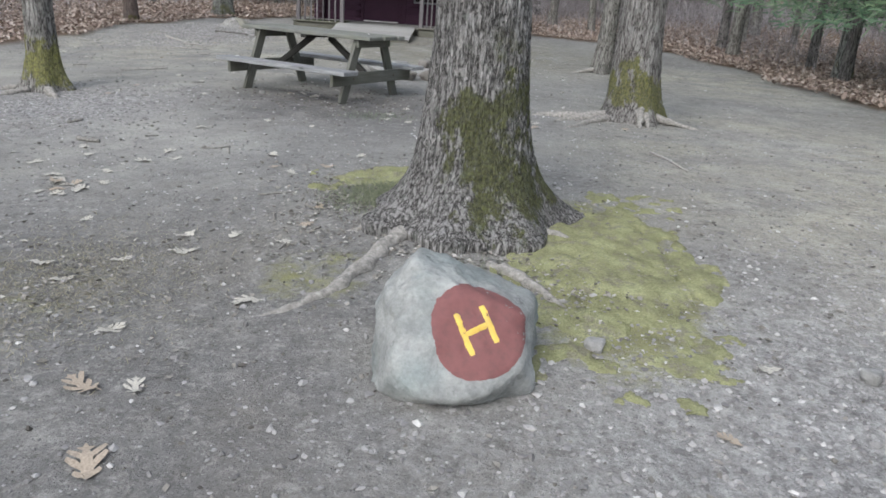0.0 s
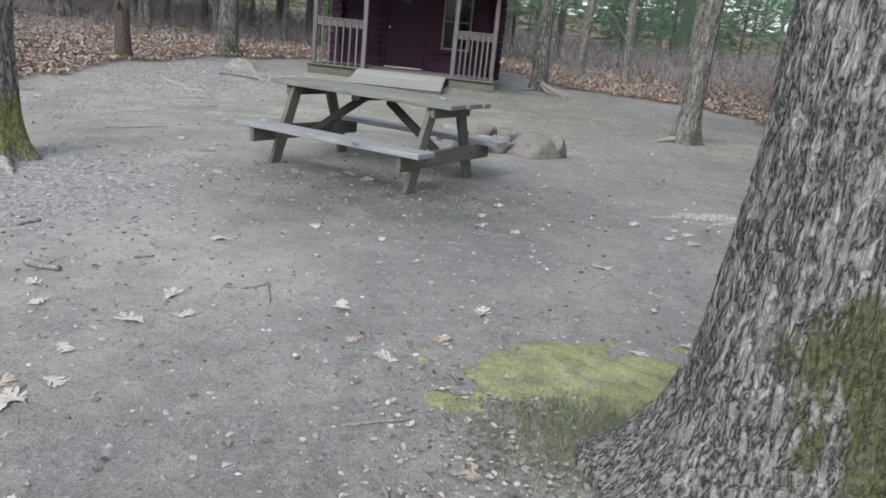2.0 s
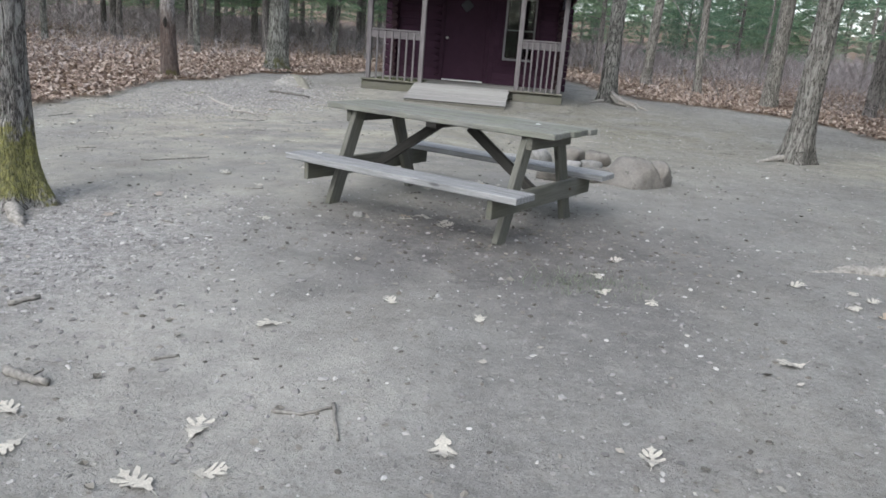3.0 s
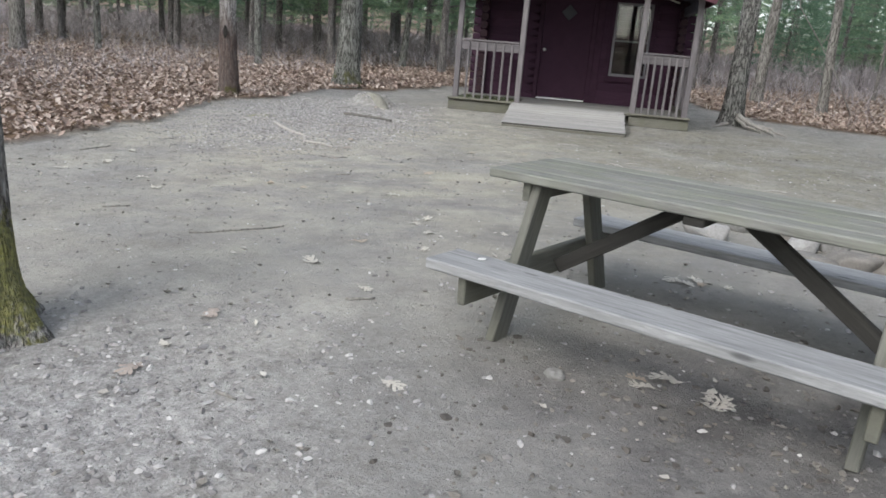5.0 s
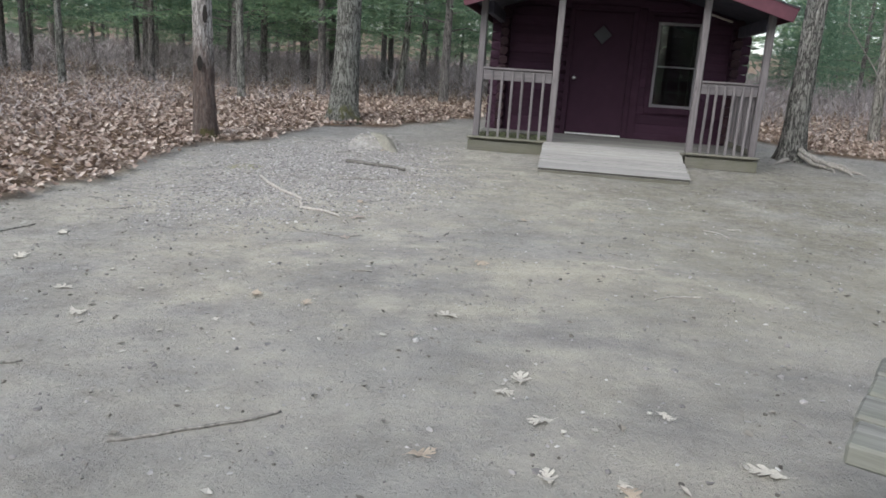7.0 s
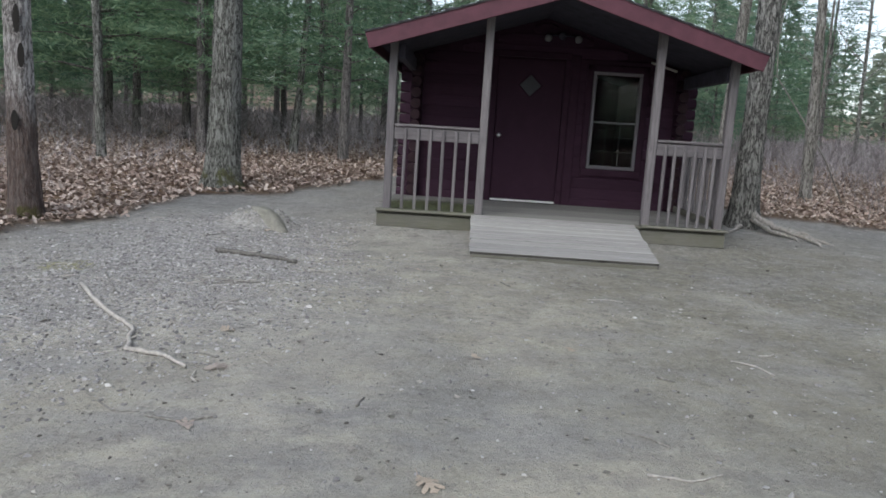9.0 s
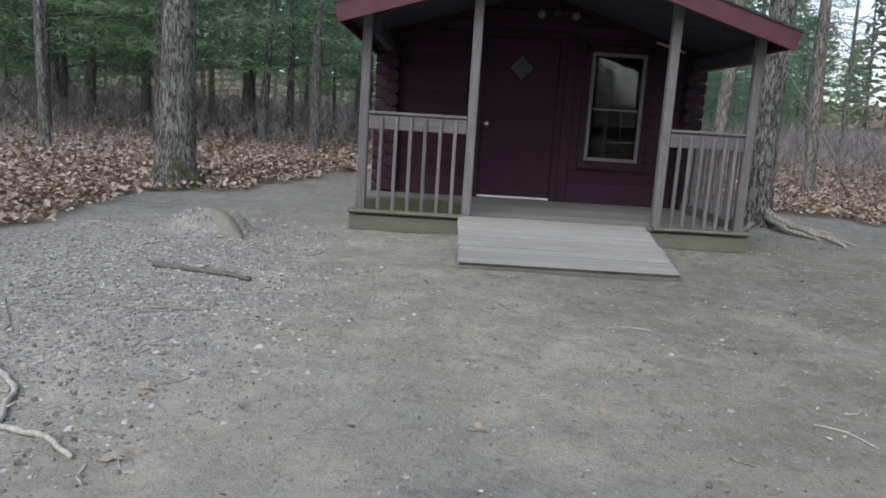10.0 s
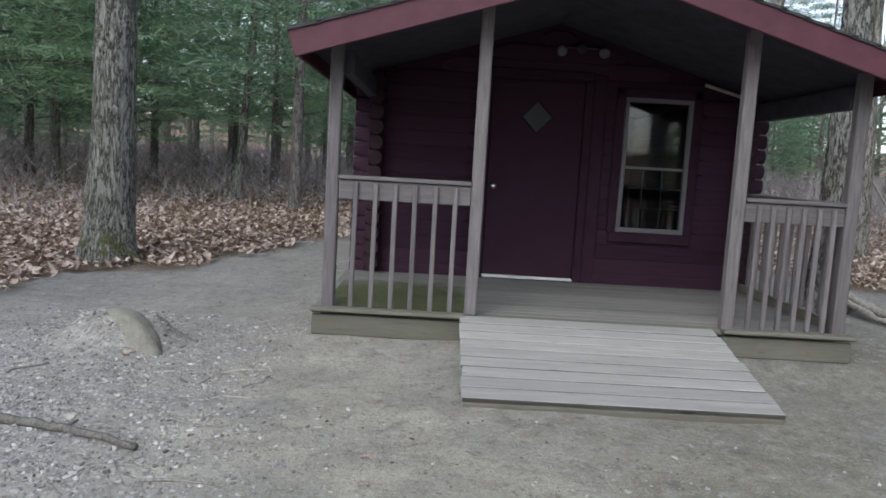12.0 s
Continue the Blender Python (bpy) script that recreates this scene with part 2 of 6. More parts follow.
def rock_material(name, dark, light, blue=(0.30, 0.34, 0.33)):
    m = Mat(name, 0.88, spec=0.25)
    o = m.coords(jitter=13)
    n1, n2 = m.noise(o, 5, 7, 0.65), m.noise(o, 60, 4, 0.7)
    c = m.ramp(n1, [(0.28, dark), (0.68, light)])
    c = m.mix(m.math("MULTIPLY", m.mask(m.noise(o, 2.3, 4), 0.5, 0.65), 0.5), c, blue)
    c = m.mix(0.4, c, m.ramp(n2, [(0.3, (0.3, 0.3, 0.3)), (0.7, (0.7, 0.7, 0.7))]), "OVERLAY")
    c = m.mix(m.math("MULTIPLY", m.mask(m.noise(o, 9, 6, 0.75), 0.60, 0.66), 0.6), c, tuple(0.45 * k for k in dark))
    m.colour(c)
    m.bump(m.math("ADD", n1, m.math("MULTIPLY", n2, 0.35)), 0.7, 0.02)
    return m.m


def painted_log():
    m = Mat("maroon_stained_log", 0.75, spec=0.12)
    v = m.coords((1.0, 14, 14), jitter=30)
    g = m.noise(v, 3, 5, 0.6, 0.3)
    c = m.ramp(g, [(0.25, (0.036, 0.0180, 0.0300)), (0.75, (0.051, 0.0240, 0.0400))])
    c = m.mix(m.math("MULTIPLY", m.mask(m.noise(m.coords(jitter=5), 3, 4), 0.55, 0.75), 0.4), c, (0.027, 0.010, 0.0135))
    c = m.mix(1.0, c, m.ramp(m.info.outputs["Random"], [(0, (0.85, 0.85, 0.85)), (1, (1.15, 1.15, 1.15))]), "MULTIPLY")
    m.colour(c)
    m.bump(g, 0.3, 0.003)
    return m.m


def glass_material():
    m = Mat("window_glass", 0.03, spec=0.5)
    m.colour((0.9, 0.95, 0.95))
    m.b.inputs["Transmission Weight"].default_value = 1.0
    m.b.inputs["IOR"].default_value = 1.45
    return m.m


def paint_on_rock(name, base, worn):
    m = Mat(name, 0.75, spec=0.25)
    o = m.coords()
    n = m.noise(o, 30, 5, 0.7)
    m.colour(m.ramp(n, [(0.25, worn), (0.5, base), (0.8, tuple(min(1, 1.12 * k) for k in base))]))
    m.bump(m.noise(o, 60, 4), 0.3, 0.004)
    return m.m


def moss_material():
    m = Mat("cushion_moss", 0.98, spec=0.05)
    o = m.coords()
    n, f = m.noise(o, 6, 6, 0.65), m.noise(o, 90, 3, 0.7)
    c = m.ramp(n, [(0.30, (0.20, 0.195, 0.115)), (0.52, (0.30, 0.30, 0.16)), (0.75, (0.40, 0.40, 0.23))])
    c = m.mix(m.math("MULTIPLY", m.mask(m.noise(o, 9, 6, 0.75), 0.52, 0.60), 0.75), c, (0.23, 0.21, 0.165))
    c = m.mix(0.5, c, m.ramp(f, [(0.3, (0.25, 0.25, 0.25)), (0.7, (0.75, 0.75, 0.75))]), "OVERLAY")
    m.colour(c)
    m.bump(m.math("ADD", f, n), 0.8, 0.012)
    return m.m


def algae_material():
    """A thin green growth, torn at its edges, that lets the boards show through."""
    m = Mat("algae_on_boards", 0.9, spec=0.1)
    o = m.coords()
    m.colour(m.ramp(m.noise(o, 8, 5, 0.7), [(0.3, (0.09, 0.10, 0.05)), (0.7, (0.165, 0.178, 0.095))]))
    edge = m.math("ADD", m.math("POWER", m.math("ABSOLUTE", m.math("MULTIPLY", m.xyz(o, 0), 1.3)), 4.0), m.math("POWER", m.math("ABSOLUTE", m.math("MULTIPLY", m.math("ADD", m.xyz(o, 1), 0.25), 1.0)), 2.0))
    cover = m.math("SUBTRACT", m.math("ADD", 0.35, m.math("MULTIPLY", m.noise(o, 3.5, 6, 0.75), 1.4)), edge)
    gone = m.n.new("ShaderNodeBsdfTransparent")
    both = m.n.new("ShaderNodeMixShader")
    m.l.new(m.math("MULTIPLY", m.mask(cover, 0.2, 1.0), 0.65), both.inputs[0])
    m.l.new(gone.outputs[0], both.inputs[1])
    m.l.new(m.b.outputs[0], both.inputs[2])
    m.l.new(both.outputs[0], m.n["Material Output"].inputs["Surface"])
    return m.m


def leaf_material(name, stops, rough=0.75):
    m = Mat(name, rough, spec=0.25)
    r = m.math("ADD", m.math("MULTIPLY", m.island(), 0.97), m.math("MULTIPLY", m.info.outputs["Random"], 0.03))
    c = m.ramp(r, stops)
    m.colour(m.mix(0.35, c, m.ramp(m.noise(m.coords(), 30, 3), [(0.3, (0.3, 0.3, 0.3)), (0.7, (0.7, 0.7, 0.7))]), "OVERLAY"))
    return m.m


EARTH = ground_material()
BARK_OAK = bark("grey_oak_bark_mossy", (0.13, 0.123, 0.116), (0.42, 0.40, 0.385), moss=0.9, moss_top=1.0, lichen=0.25, relief=0.02, scale=1.45, green=((0.030, 0.036, 0.010), (0.14, 0.148, 0.03)), side=(3.0, -1.2))
BARK_FOOT = bark("grey_oak_bark", (0.17, 0.155, 0.145), (0.42, 0.40, 0.375), green=((0.06, 0.065, 0.015), (0.24, 0.235, 0.05)), moss=1.55, moss_top=0.75, lichen=0.3, relief=0.025)
BARK_LICHEN = bark("lichened_oak_bark", (0.12, 0.118, 0.105), (0.37, 0.37, 0.34), moss=0.6, moss_top=0.5, lichen=0.5, relief=0.035, scale=0.9)
BARK_MOSSY = bark("moss_wrapped_oak_bark", (0.16, 0.148, 0.138), (0.42, 0.40, 0.375), green=((0.09, 0.095, 0.02), (0.30, 0.29, 0.06)), moss=2.2, moss_top=0.7, lichen=0.3, relief=0.025)
# furrows a little darker than on the other oaks
BARK_DARK = bark("dark_oak_bark", (0.10, 0.097, 0.09), (0.38, 0.37, 0.345), lichen=0.5, relief=0.03, scale=1.0)
BARK_GREY = bark("bare_grey_bark", (0.15, 0.14, 0.125), (0.38, 0.36, 0.33), lichen=0.35, relief=0.02)
BARK_PINE = bark("dark_pine_bark", (0.13, 0.12, 0.115), (0.32, 0.30, 0.285), lichen=0.15, relief=0.03)
BARK_DEAD = bark("dead_snag_wood", (0.24, 0.22, 0.21), (0.60, 0.57, 0.55), moss=0.8, moss_top=0.25, lichen=0.1, relief=0.02, rot=0.40)
ROOTWOOD = plain("worn_root", (0.31, 0.29, 0.265), 0.92, var=0.45, scale=38, spec=0.15, bump=0.012)
DARK_BRANCH = plain("dark_fallen_branch", (0.15, 0.14, 0.128), 0.92, var=0.5, scale=55, spec=0.15, bump=0.01)
TWIG = plain("weathered_twig", (0.25, 0.235, 0.215), 0.9, var=0.45, scale=45, spec=0.15, bump=0.003)
BRUSH = leaf_material("bare_brush", [(0, (0.21, 0.185, 0.19)), (0.6, (0.36, 0.325, 0.33)), (1, (0.50, 0.46, 0.455))])
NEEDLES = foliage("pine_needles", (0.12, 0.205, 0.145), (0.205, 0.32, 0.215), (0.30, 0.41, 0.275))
# distant needles paled and greyed: haze put into the colour
HAZED_NEEDLES = foliage("hazed_needles", (0.17, 0.215, 0.18), (0.255, 0.305, 0.25), (0.34, 0.385, 0.325))
TABLE_WOOD = wood("weathered_table_timber", (0.10, 0.098, 0.088), (0.33, 0.328, 0.305), tint=(0.19, 0.20, 0.15))
BENCH_WOOD = wood("weathered_bench_timber", (0.15, 0.15, 0.152), (0.47, 0.47, 0.475))
LEG_WOOD = wood("greenish_leg_timber", (0.095, 0.094, 0.083), (0.21, 0.207, 0.182), tint=(0.125, 0.125, 0.095))
DARK_BRACE = wood("dark_brace_timber", (0.025, 0.024, 0.022), (0.07, 0.066, 0.06))
RAMP_WOOD = wood("bleached_ramp_timber", (0.27, 0.26, 0.25), (0.41, 0.395, 0.378), grain=0.4)
PORCH_WOOD = wood("worn_porch_timber", (0.165, 0.158, 0.148), (0.265, 0.255, 0.242), grain=0.5)
# dark edge timber: shade between the ramp boards put into its colour
RAMP_EDGE = wood("shaded_board_edge", (0.05, 0.047, 0.043), (0.11, 0.104, 0.096))
RAIL_WOOD = wood("grey_rail_timber", (0.112, 0.100, 0.104), (0.235, 0.216, 0.222))
RAIL_GREEN = wood("algae_green_timber", (0.125, 0.12, 0.10), (0.205, 0.198, 0.168), tint=(0.125, 0.125, 0.08), tint_at=0.66)
LOG = painted_log()
LOG_END = plain("log_end_grain", (0.026, 0.0095, 0.0135), 0.8, var=0.4, scale=25)
MAROON = plain("maroon_door_paint", (0.040, 0.0185, 0.0310), 0.7, var=0.12, scale=4, spec=0.12)
MAROON_TRIM = plain("maroon_trim_paint", (0.038, 0.0175, 0.0295), 0.7, var=0.2, scale=6, spec=0.12)
FASCIA = plain("red_fascia_paint", (0.090, 0.029, 0.042), 0.65, var=0.18, scale=5)
SOFFIT = plain("dark_soffit_boards", (0.046, 0.043, 0.058), 0.9, var=0.3, scale=7)
SHINGLE = plain("asphalt_shingles", (0.055, 0.055, 0.058), 0.95, var=0.35, scale=60, bump=0.006)
VINYL = plain("pale_window_vinyl", (0.15, 0.137, 0.15), 0.5, var=0.08)
METAL = plain("brushed_metal", (0.72, 0.70, 0.68), 0.28, metal=1.0, var=0.05)
WHITE = plain("white_enamel", (0.78, 0.77, 0.75), 0.4, var=0.05)
DULL_PLASTIC = plain("frosted_lamp_glass", (0.14, 0.135, 0.14), 0.5, var=0.15)
FROSTED = plain("frosted_diamond_pane", (0.030, 0.029, 0.036), 0.5, var=0.15, scale=6)
GLASS = glass_material()
INSIDE = plain("unlit_interior_boards", (0.06, 0.05, 0.045), 0.9, var=0.3)
BOULDER_ROCK = rock_material("grey_granite", (0.17, 0.175, 0.17), (0.43, 0.43, 0.41), blue=(0.22, 0.275, 0.27))
FIELD_ROCK = rock_material("brown_fieldstone", (0.11, 0.10, 0.09), (0.27, 0.25, 0.225), blue=(0.22, 0.21, 0.20))
PALE_ROCK = rock_material("pale_fieldstone", (0.18, 0.174, 0.166), (0.40, 0.39, 0.375), blue=(0.30, 0.295, 0.29))
TAN_ROCK = rock_material("mossy_tan_rock", (0.15, 0.142, 0.12), (0.31, 0.297, 0.255), blue=(0.25, 0.25, 0.18))
RED_PAINT = paint_on_rock("dull_red_paint", (0.225, 0.098, 0.094), (0.17, 0.09, 0.085))
YELLOW_PAINT = paint_on_rock("yellow_paint", (0.78, 0.54, 0.12), (0.60, 0.43, 0.15))
MOSS = moss_material()
PEBBLE = leaf_material("mixed_pebbles", [(0, (0.17, 0.16, 0.156)), (0.5, (0.29, 0.276, 0.27)), (0.88, (0.42, 0.402, 0.39)), (1, (0.62, 0.60, 0.58))])
CRUMB = leaf_material("dark_crumbs", [(0, (0.08, 0.072, 0.064)), (0.5, (0.15, 0.136, 0.12)), (1, (0.25, 0.23, 0.205))])
LITTER = leaf_material("oak_leaf_litter", [(0, (0.16, 0.115, 0.095)), (0.25, (0.28, 0.21, 0.175)), (0.65, (0.41, 0.33, 0.28)), (1, (0.55, 0.475, 0.42))])
DEBRIS = leaf_material("bleached_leaf_bits", [(0, (0.12, 0.11, 0.095)), (0.45, (0.24, 0.222, 0.195)), (0.8, (0.38, 0.355, 0.32)), (1, (0.54, 0.515, 0.47))])
PALE_STICK = plain("bleached_stick_wood", (0.42, 0.39, 0.355), 0.85, var=0.3, scale=35)
HOLLOW = plain("rotten_hollow", (0.02, 0.017, 0.015), 0.95, var=0.3)
LEAF_PALE = plain("bleached_oak_leaf", (0.52, 0.485, 0.425), 0.75, var=0.25, scale=25)
LEAF_TAN = plain("tan_oak_leaf", (0.42, 0.345, 0.27), 0.75, var=0.25, scale=25)
LEAF_RED = plain("russet_oak_leaf", (0.36, 0.305, 0.265), 0.75, var=0.25, scale=25)
STRAW = foliage("dead_grass", (0.27, 0.25, 0.195), (0.38, 0.355, 0.285), (0.50, 0.47, 0.40))
GRASS = foliage("thin_grass", (0.19, 0.225, 0.16), (0.29, 0.32, 0.235), (0.42, 0.43, 0.345))


# ---- shape helpers ----
def part(name, mesh, material, parent=None, label="", m=None):
    """One mesh object, under a thing or a part."""
    if not mesh.materials:
        mesh.materials.append(material)
    ob = new(name, mesh)
    if mesh.materials[0] is not material:
        ob.material_slots[0].link = "OBJECT"
        ob.material_slots[0].material = material
    if m is not None:
        ob.matrix_basis = m
    if parent is not None:
        ob.parent = parent
    if label:
        ob["label"] = label
    return ob


def thing(name, m, label, category, group="", kind=""):
    return tagged(new(name), label, category, group, kind) if m is None else _placed(new(name), m, label, category, group, kind)


def _placed(ob, m, label, category, group, kind):
    ob.matrix_basis = m
    return tagged(ob, label, category, group, kind)


def mesh_of(name, verts, faces, smooth=False):
    me = bpy.data.meshes.new(name)
    me.from_pydata([tuple(map(float, v)) for v in verts] if not isinstance(verts, np.ndarray) else verts.tolist(), [], faces if isinstance(faces, list) else faces.tolist())
    if smooth:
        me.polygons.foreach_set("use_smooth", np.ones(len(me.polygons), dtype=bool))
    me.update()
    return me


_boards = {}


def board(sx, sy, sz, c=0.006):
    """A sawn piece with eased edges, centred; shared between pieces of one size."""
    key = (round(sx, 3), round(sy, 3), round(sz, 3), c)
    if key not in _boards:
        bm = bmesh.new()
        x, y, z = sx / 2, sy / 2, sz / 2
        c = min(c, 0.3 * min(x, y, z) * 2)
        for i in (-1, 1):
            for j in (-1, 1):
                for k in (-1, 1):
                    bm.verts.new((i * x, j * (y - c), k * (z - c)))
                    bm.verts.new((i * (x - c), j * y, k * (z - c)))
                    bm.verts.new((i * (x - c), j * (y - c), k * z))
        bmesh.ops.convex_hull(bm, input=bm.verts)
        bmesh.ops.dissolve_limit(bm, angle_limit=0.01, verts=bm.verts, edges=bm.edges)
        me = bpy.data.meshes.new("board")
        bm.to_mesh(me)
        bm.free()
        _boards[key] = me
    me = _boards[key]
    return me.copy() if me.materials else me


_cache = {}


def shared_board(sx, sy, sz, material, c=0.006):
    key = (round(sx, 3), round(sy, 3), round(sz, 3), material.name, c)
    if key not in _cache:
        _cache[key] = board(sx, sy, sz, c).copy()
        _cache[key].materials.append(material)
    return _cache[key]


def plank(name, parent, material, size, at, rot=(0, 0, 0), label="", c=0.006):
    return part(name, shared_board(*size, material, c), material, parent, label, pose(*at, *rot))


def between(name, parent, material, a, b, wide, thick, label="", side=None, c=0.005):
    """A sawn piece from a to b; side: the direction of its width."""
    a, b = Vector(a), Vector(b)
    x = (b - a).normalized()
    s = Vector(side) if side else Vector((0, 0, 1))
    y = (s - x * s.dot(x)).normalized()
    z = x.cross(y)
    m = Matrix((x, y, z)).transposed().to_4x4()
    m.translation = (a + b) / 2
    return part(name, shared_board((b - a).length, wide, thick, material, c), material, parent, label, m)


def _hash(ix, iy, iz, seed):
    h = (ix * 374761393 + iy * 668265263 + iz * 2147483647 + seed * 1274126177) & 0xFFFFFFFF
    h = ((h ^ (h >> 13)) * 1103515245) & 0xFFFFFFFF
    h = ((h ^ (h >> 15)) * 2246822519) & 0xFFFFFFFF
    return ((h ^ (h >> 16)) & 0xFFFF) / 65535.0


def vnoise(p, seed=0):
    """Smooth noise, 0 to 1, at the rows of p."""
    p = np.asarray(p, float)
    i = np.floor(p).astype(np.int64)
    f = p - i
    f = f * f * (3 - 2 * f)
    out = 0
    for a in (0, 1):
        for b in (0, 1):
            for c in (0, 1):
                w = (f[:, 0] if a else 1 - f[:, 0]) * (f[:, 1] if b else 1 - f[:, 1]) * (f[:, 2] if c else 1 - f[:, 2])
                out = out + w * _hash(i[:, 0] + a, i[:, 1] + b, i[:, 2] + c, seed)
    return out


def fbm(p, octaves=4, seed=0):
    p = np.asarray(p, float)
    s, a, t = 0, 1.0, 0
    for k in range(octaves):
        s = s + a * vnoise(p * 2 ** k + 17.3 * k, seed + k)
        t += a
        a *= 0.5
    return s / t


class Tubes:
    """Tapered round pieces joined into one mesh."""

    def __init__(self):
        self.v, self.f = [], []

    def add(self, pts, radii, seg=6, cap=True):
        pts = [Vector(p) for p in pts]
        start = len(self.v)
        up = Vector((0.3, 0.2, 0.93))
        for i, (p, r) in enumerate(zip(pts, radii)):
            d = (pts[min(i + 1, len(pts) - 1)] - pts[max(i - 1, 0)]).normalized()
            a = d.cross(up)
            a = a.normalized() if a.length > 1e-3 else Vector((1, 0, 0))
            b = d.cross(a)
            for k in range(seg):
                t = 2 * math.pi * k / seg
                q = p + (a * math.cos(t) + b * math.sin(t)) * r
                self.v.append((q.x, q.y, q.z))
        for i in range(len(pts) - 1):
            for k in range(seg):
                k2 = (k + 1) % seg
                s = start + i * seg
                self.f.append((s + k, s + k2, s + seg + k2, s + seg + k))
        if cap:
            self.f.append(tuple(start + (len(pts) - 1) * seg + k for k in range(seg)))
            self.f.append(tuple(start + k for k in reversed(range(seg))))

    def mesh(self, name, smooth=True):
        return mesh_of(name, self.v, self.f, smooth)


def turned(name, profile, seg=16):
    """A turned piece from (radius, height) rows round z."""
    v, f = [], []
    for r, z in profile:
        v += [(r * math.cos(2 * math.pi * k / seg), r * math.sin(2 * math.pi * k / seg), z) for k in range(seg)]
    for i in range(len(profile) - 1):
        for k in range(seg):
            k2 = (k + 1) % seg
            f.append((i * seg + k, i * seg + k2, (i + 1) * seg + k2, (i + 1) * seg + k))
    f.append(tuple(range(seg))[::-1])
    f.append(tuple((len(profile) - 1) * seg + k for k in range(seg)))
    return mesh_of(name, v, f, True)


# ---- lie of the land ----
_ty = np.arange(-60, 140, 0.25)
_tz = np.interp(_ty, [-40, -6, 0, 3, 5, 9, 12, 17, 21, 30, 60, 120], [-0.4, -0.05, 0.22, 0.37, 0.51, 0.68, 0.73, 0.745, 0.85, 1.1, 1.6, 2.0])
_tz = np.convolve(np.pad(_tz, 6, "edge"), np.ones(13) / 13, "valid")
CLEARING = [(-10.5, -40), (-9.0, 8), (-8.7, 12), (-8.25, 14), (-8.25, 15.5), (-8.65, 17.2), (-8.05, 18), (-7.95, 20.6), (-6.9, 21.2), (-6.5, 22.6), (-5.6, 24.3),
            (-5.4, 27), (-0.2, 27), (0.4, 24.5), (1.3, 22.7), (2.6, 21.7), (4.6, 20.6), (5.6, 16), (5.9, 9), (7.0, -40)]


def land(x, y):
    """Height of the ground, without small unevenness."""
    x, y = np.asarray(x, float), np.asarray(y, float)
    dx = np.clip(x + 3, -5, 3)
    c = np.where(dx < 0, 0.045 * np.interp(y, [11, 17], [1, 0]), np.interp(y, [4, 8, 14], [0.045, 0.012, 0]))
    z = np.interp(y, _ty, _tz) + c * dx
    z = z + 0.05 * np.exp(-(((x - 0.27) ** 2 + (y - 3.65) ** 2) / 0.7))
    z = z + (0.15 + 0.07 * vnoise(np.stack([np.ravel(x) * 7, np.ravel(y) * 7, 0 * np.ravel(x)], 1), 31).reshape(x.shape)) * np.exp(-((((x + 6.22) / 0.36) ** 2 + ((y - 18.1) / 0.28) ** 2) ** 2.0)) + 0.05 * np.exp(-(((x + 6.6) / 0.7) ** 2 + ((y - 18.0) / 0.5) ** 2))
    # earth banked up against the cabin
    z = z + 0.065 * np.clip((y - 17.75) / 0.55, 0, 1) * np.clip((25.6 - y) / 0.5, 0, 1) * np.clip((x + 5.4) / 0.4, 0, 1) * np.clip((-0.2 - x) / 0.4, 0, 1)
    return z


def outside(x, y):
    """Signed distance to the clearing's edge, positive in the woods."""
    x, y = np.asarray(x, float), np.asarray(y, float)
    best = np.full(x.shape, 1e9)
    inside = np.zeros(x.shape, bool)
    for (x0, y0), (x1, y1) in zip(CLEARING, CLEARING[1:] + CLEARING[:1]):
        ex, ey = x1 - x0, y1 - y0
        t = np.clip(((x - x0) * ex + (y - y0) * ey) / (ex * ex + ey * ey), 0, 1)
        best = np.minimum(best, np.hypot(x - x0 - t * ex, y - y0 - t * ey))
        cross = ((y0 > y) != (y1 > y)) & (x < ex * (y - y0) / (ey if ey else 1e-9) + x0)
        inside ^= cross
    return np.where(inside, -best, best)


def gz(x, y):
    return float(land(np.array([x]), np.array([y]))[0])


def relief(x, y):
    """Small unevenness of the trodden earth."""
    x, y = np.asarray(x, float), np.asarray(y, float)
    P = np.stack([x, y, np.zeros_like(x)], 1)
    return 0.035 * (fbm(P * 0.9, 4, 5) - 0.5) + 0.022 * (fbm(P * 5, 3, 9) - 0.5)


def surface(x, y):
    return land(x, y) + relief(x, y)


def gs(x, y):
    return float(surface(np.array([x]), np.array([y]))[0])


def axis_steps(lo, hi, step, far):
    core = list(np.arange(lo, hi + step / 2, step))
    out, s = core[:], step
    while out[-1] < far:
        s *= 1.25
        out.append(out[-1] + s)
    s = step
    while out[0] > -far:
        s *= 1.25
        out.insert(0, out[0] - s)
    return np.array(out)


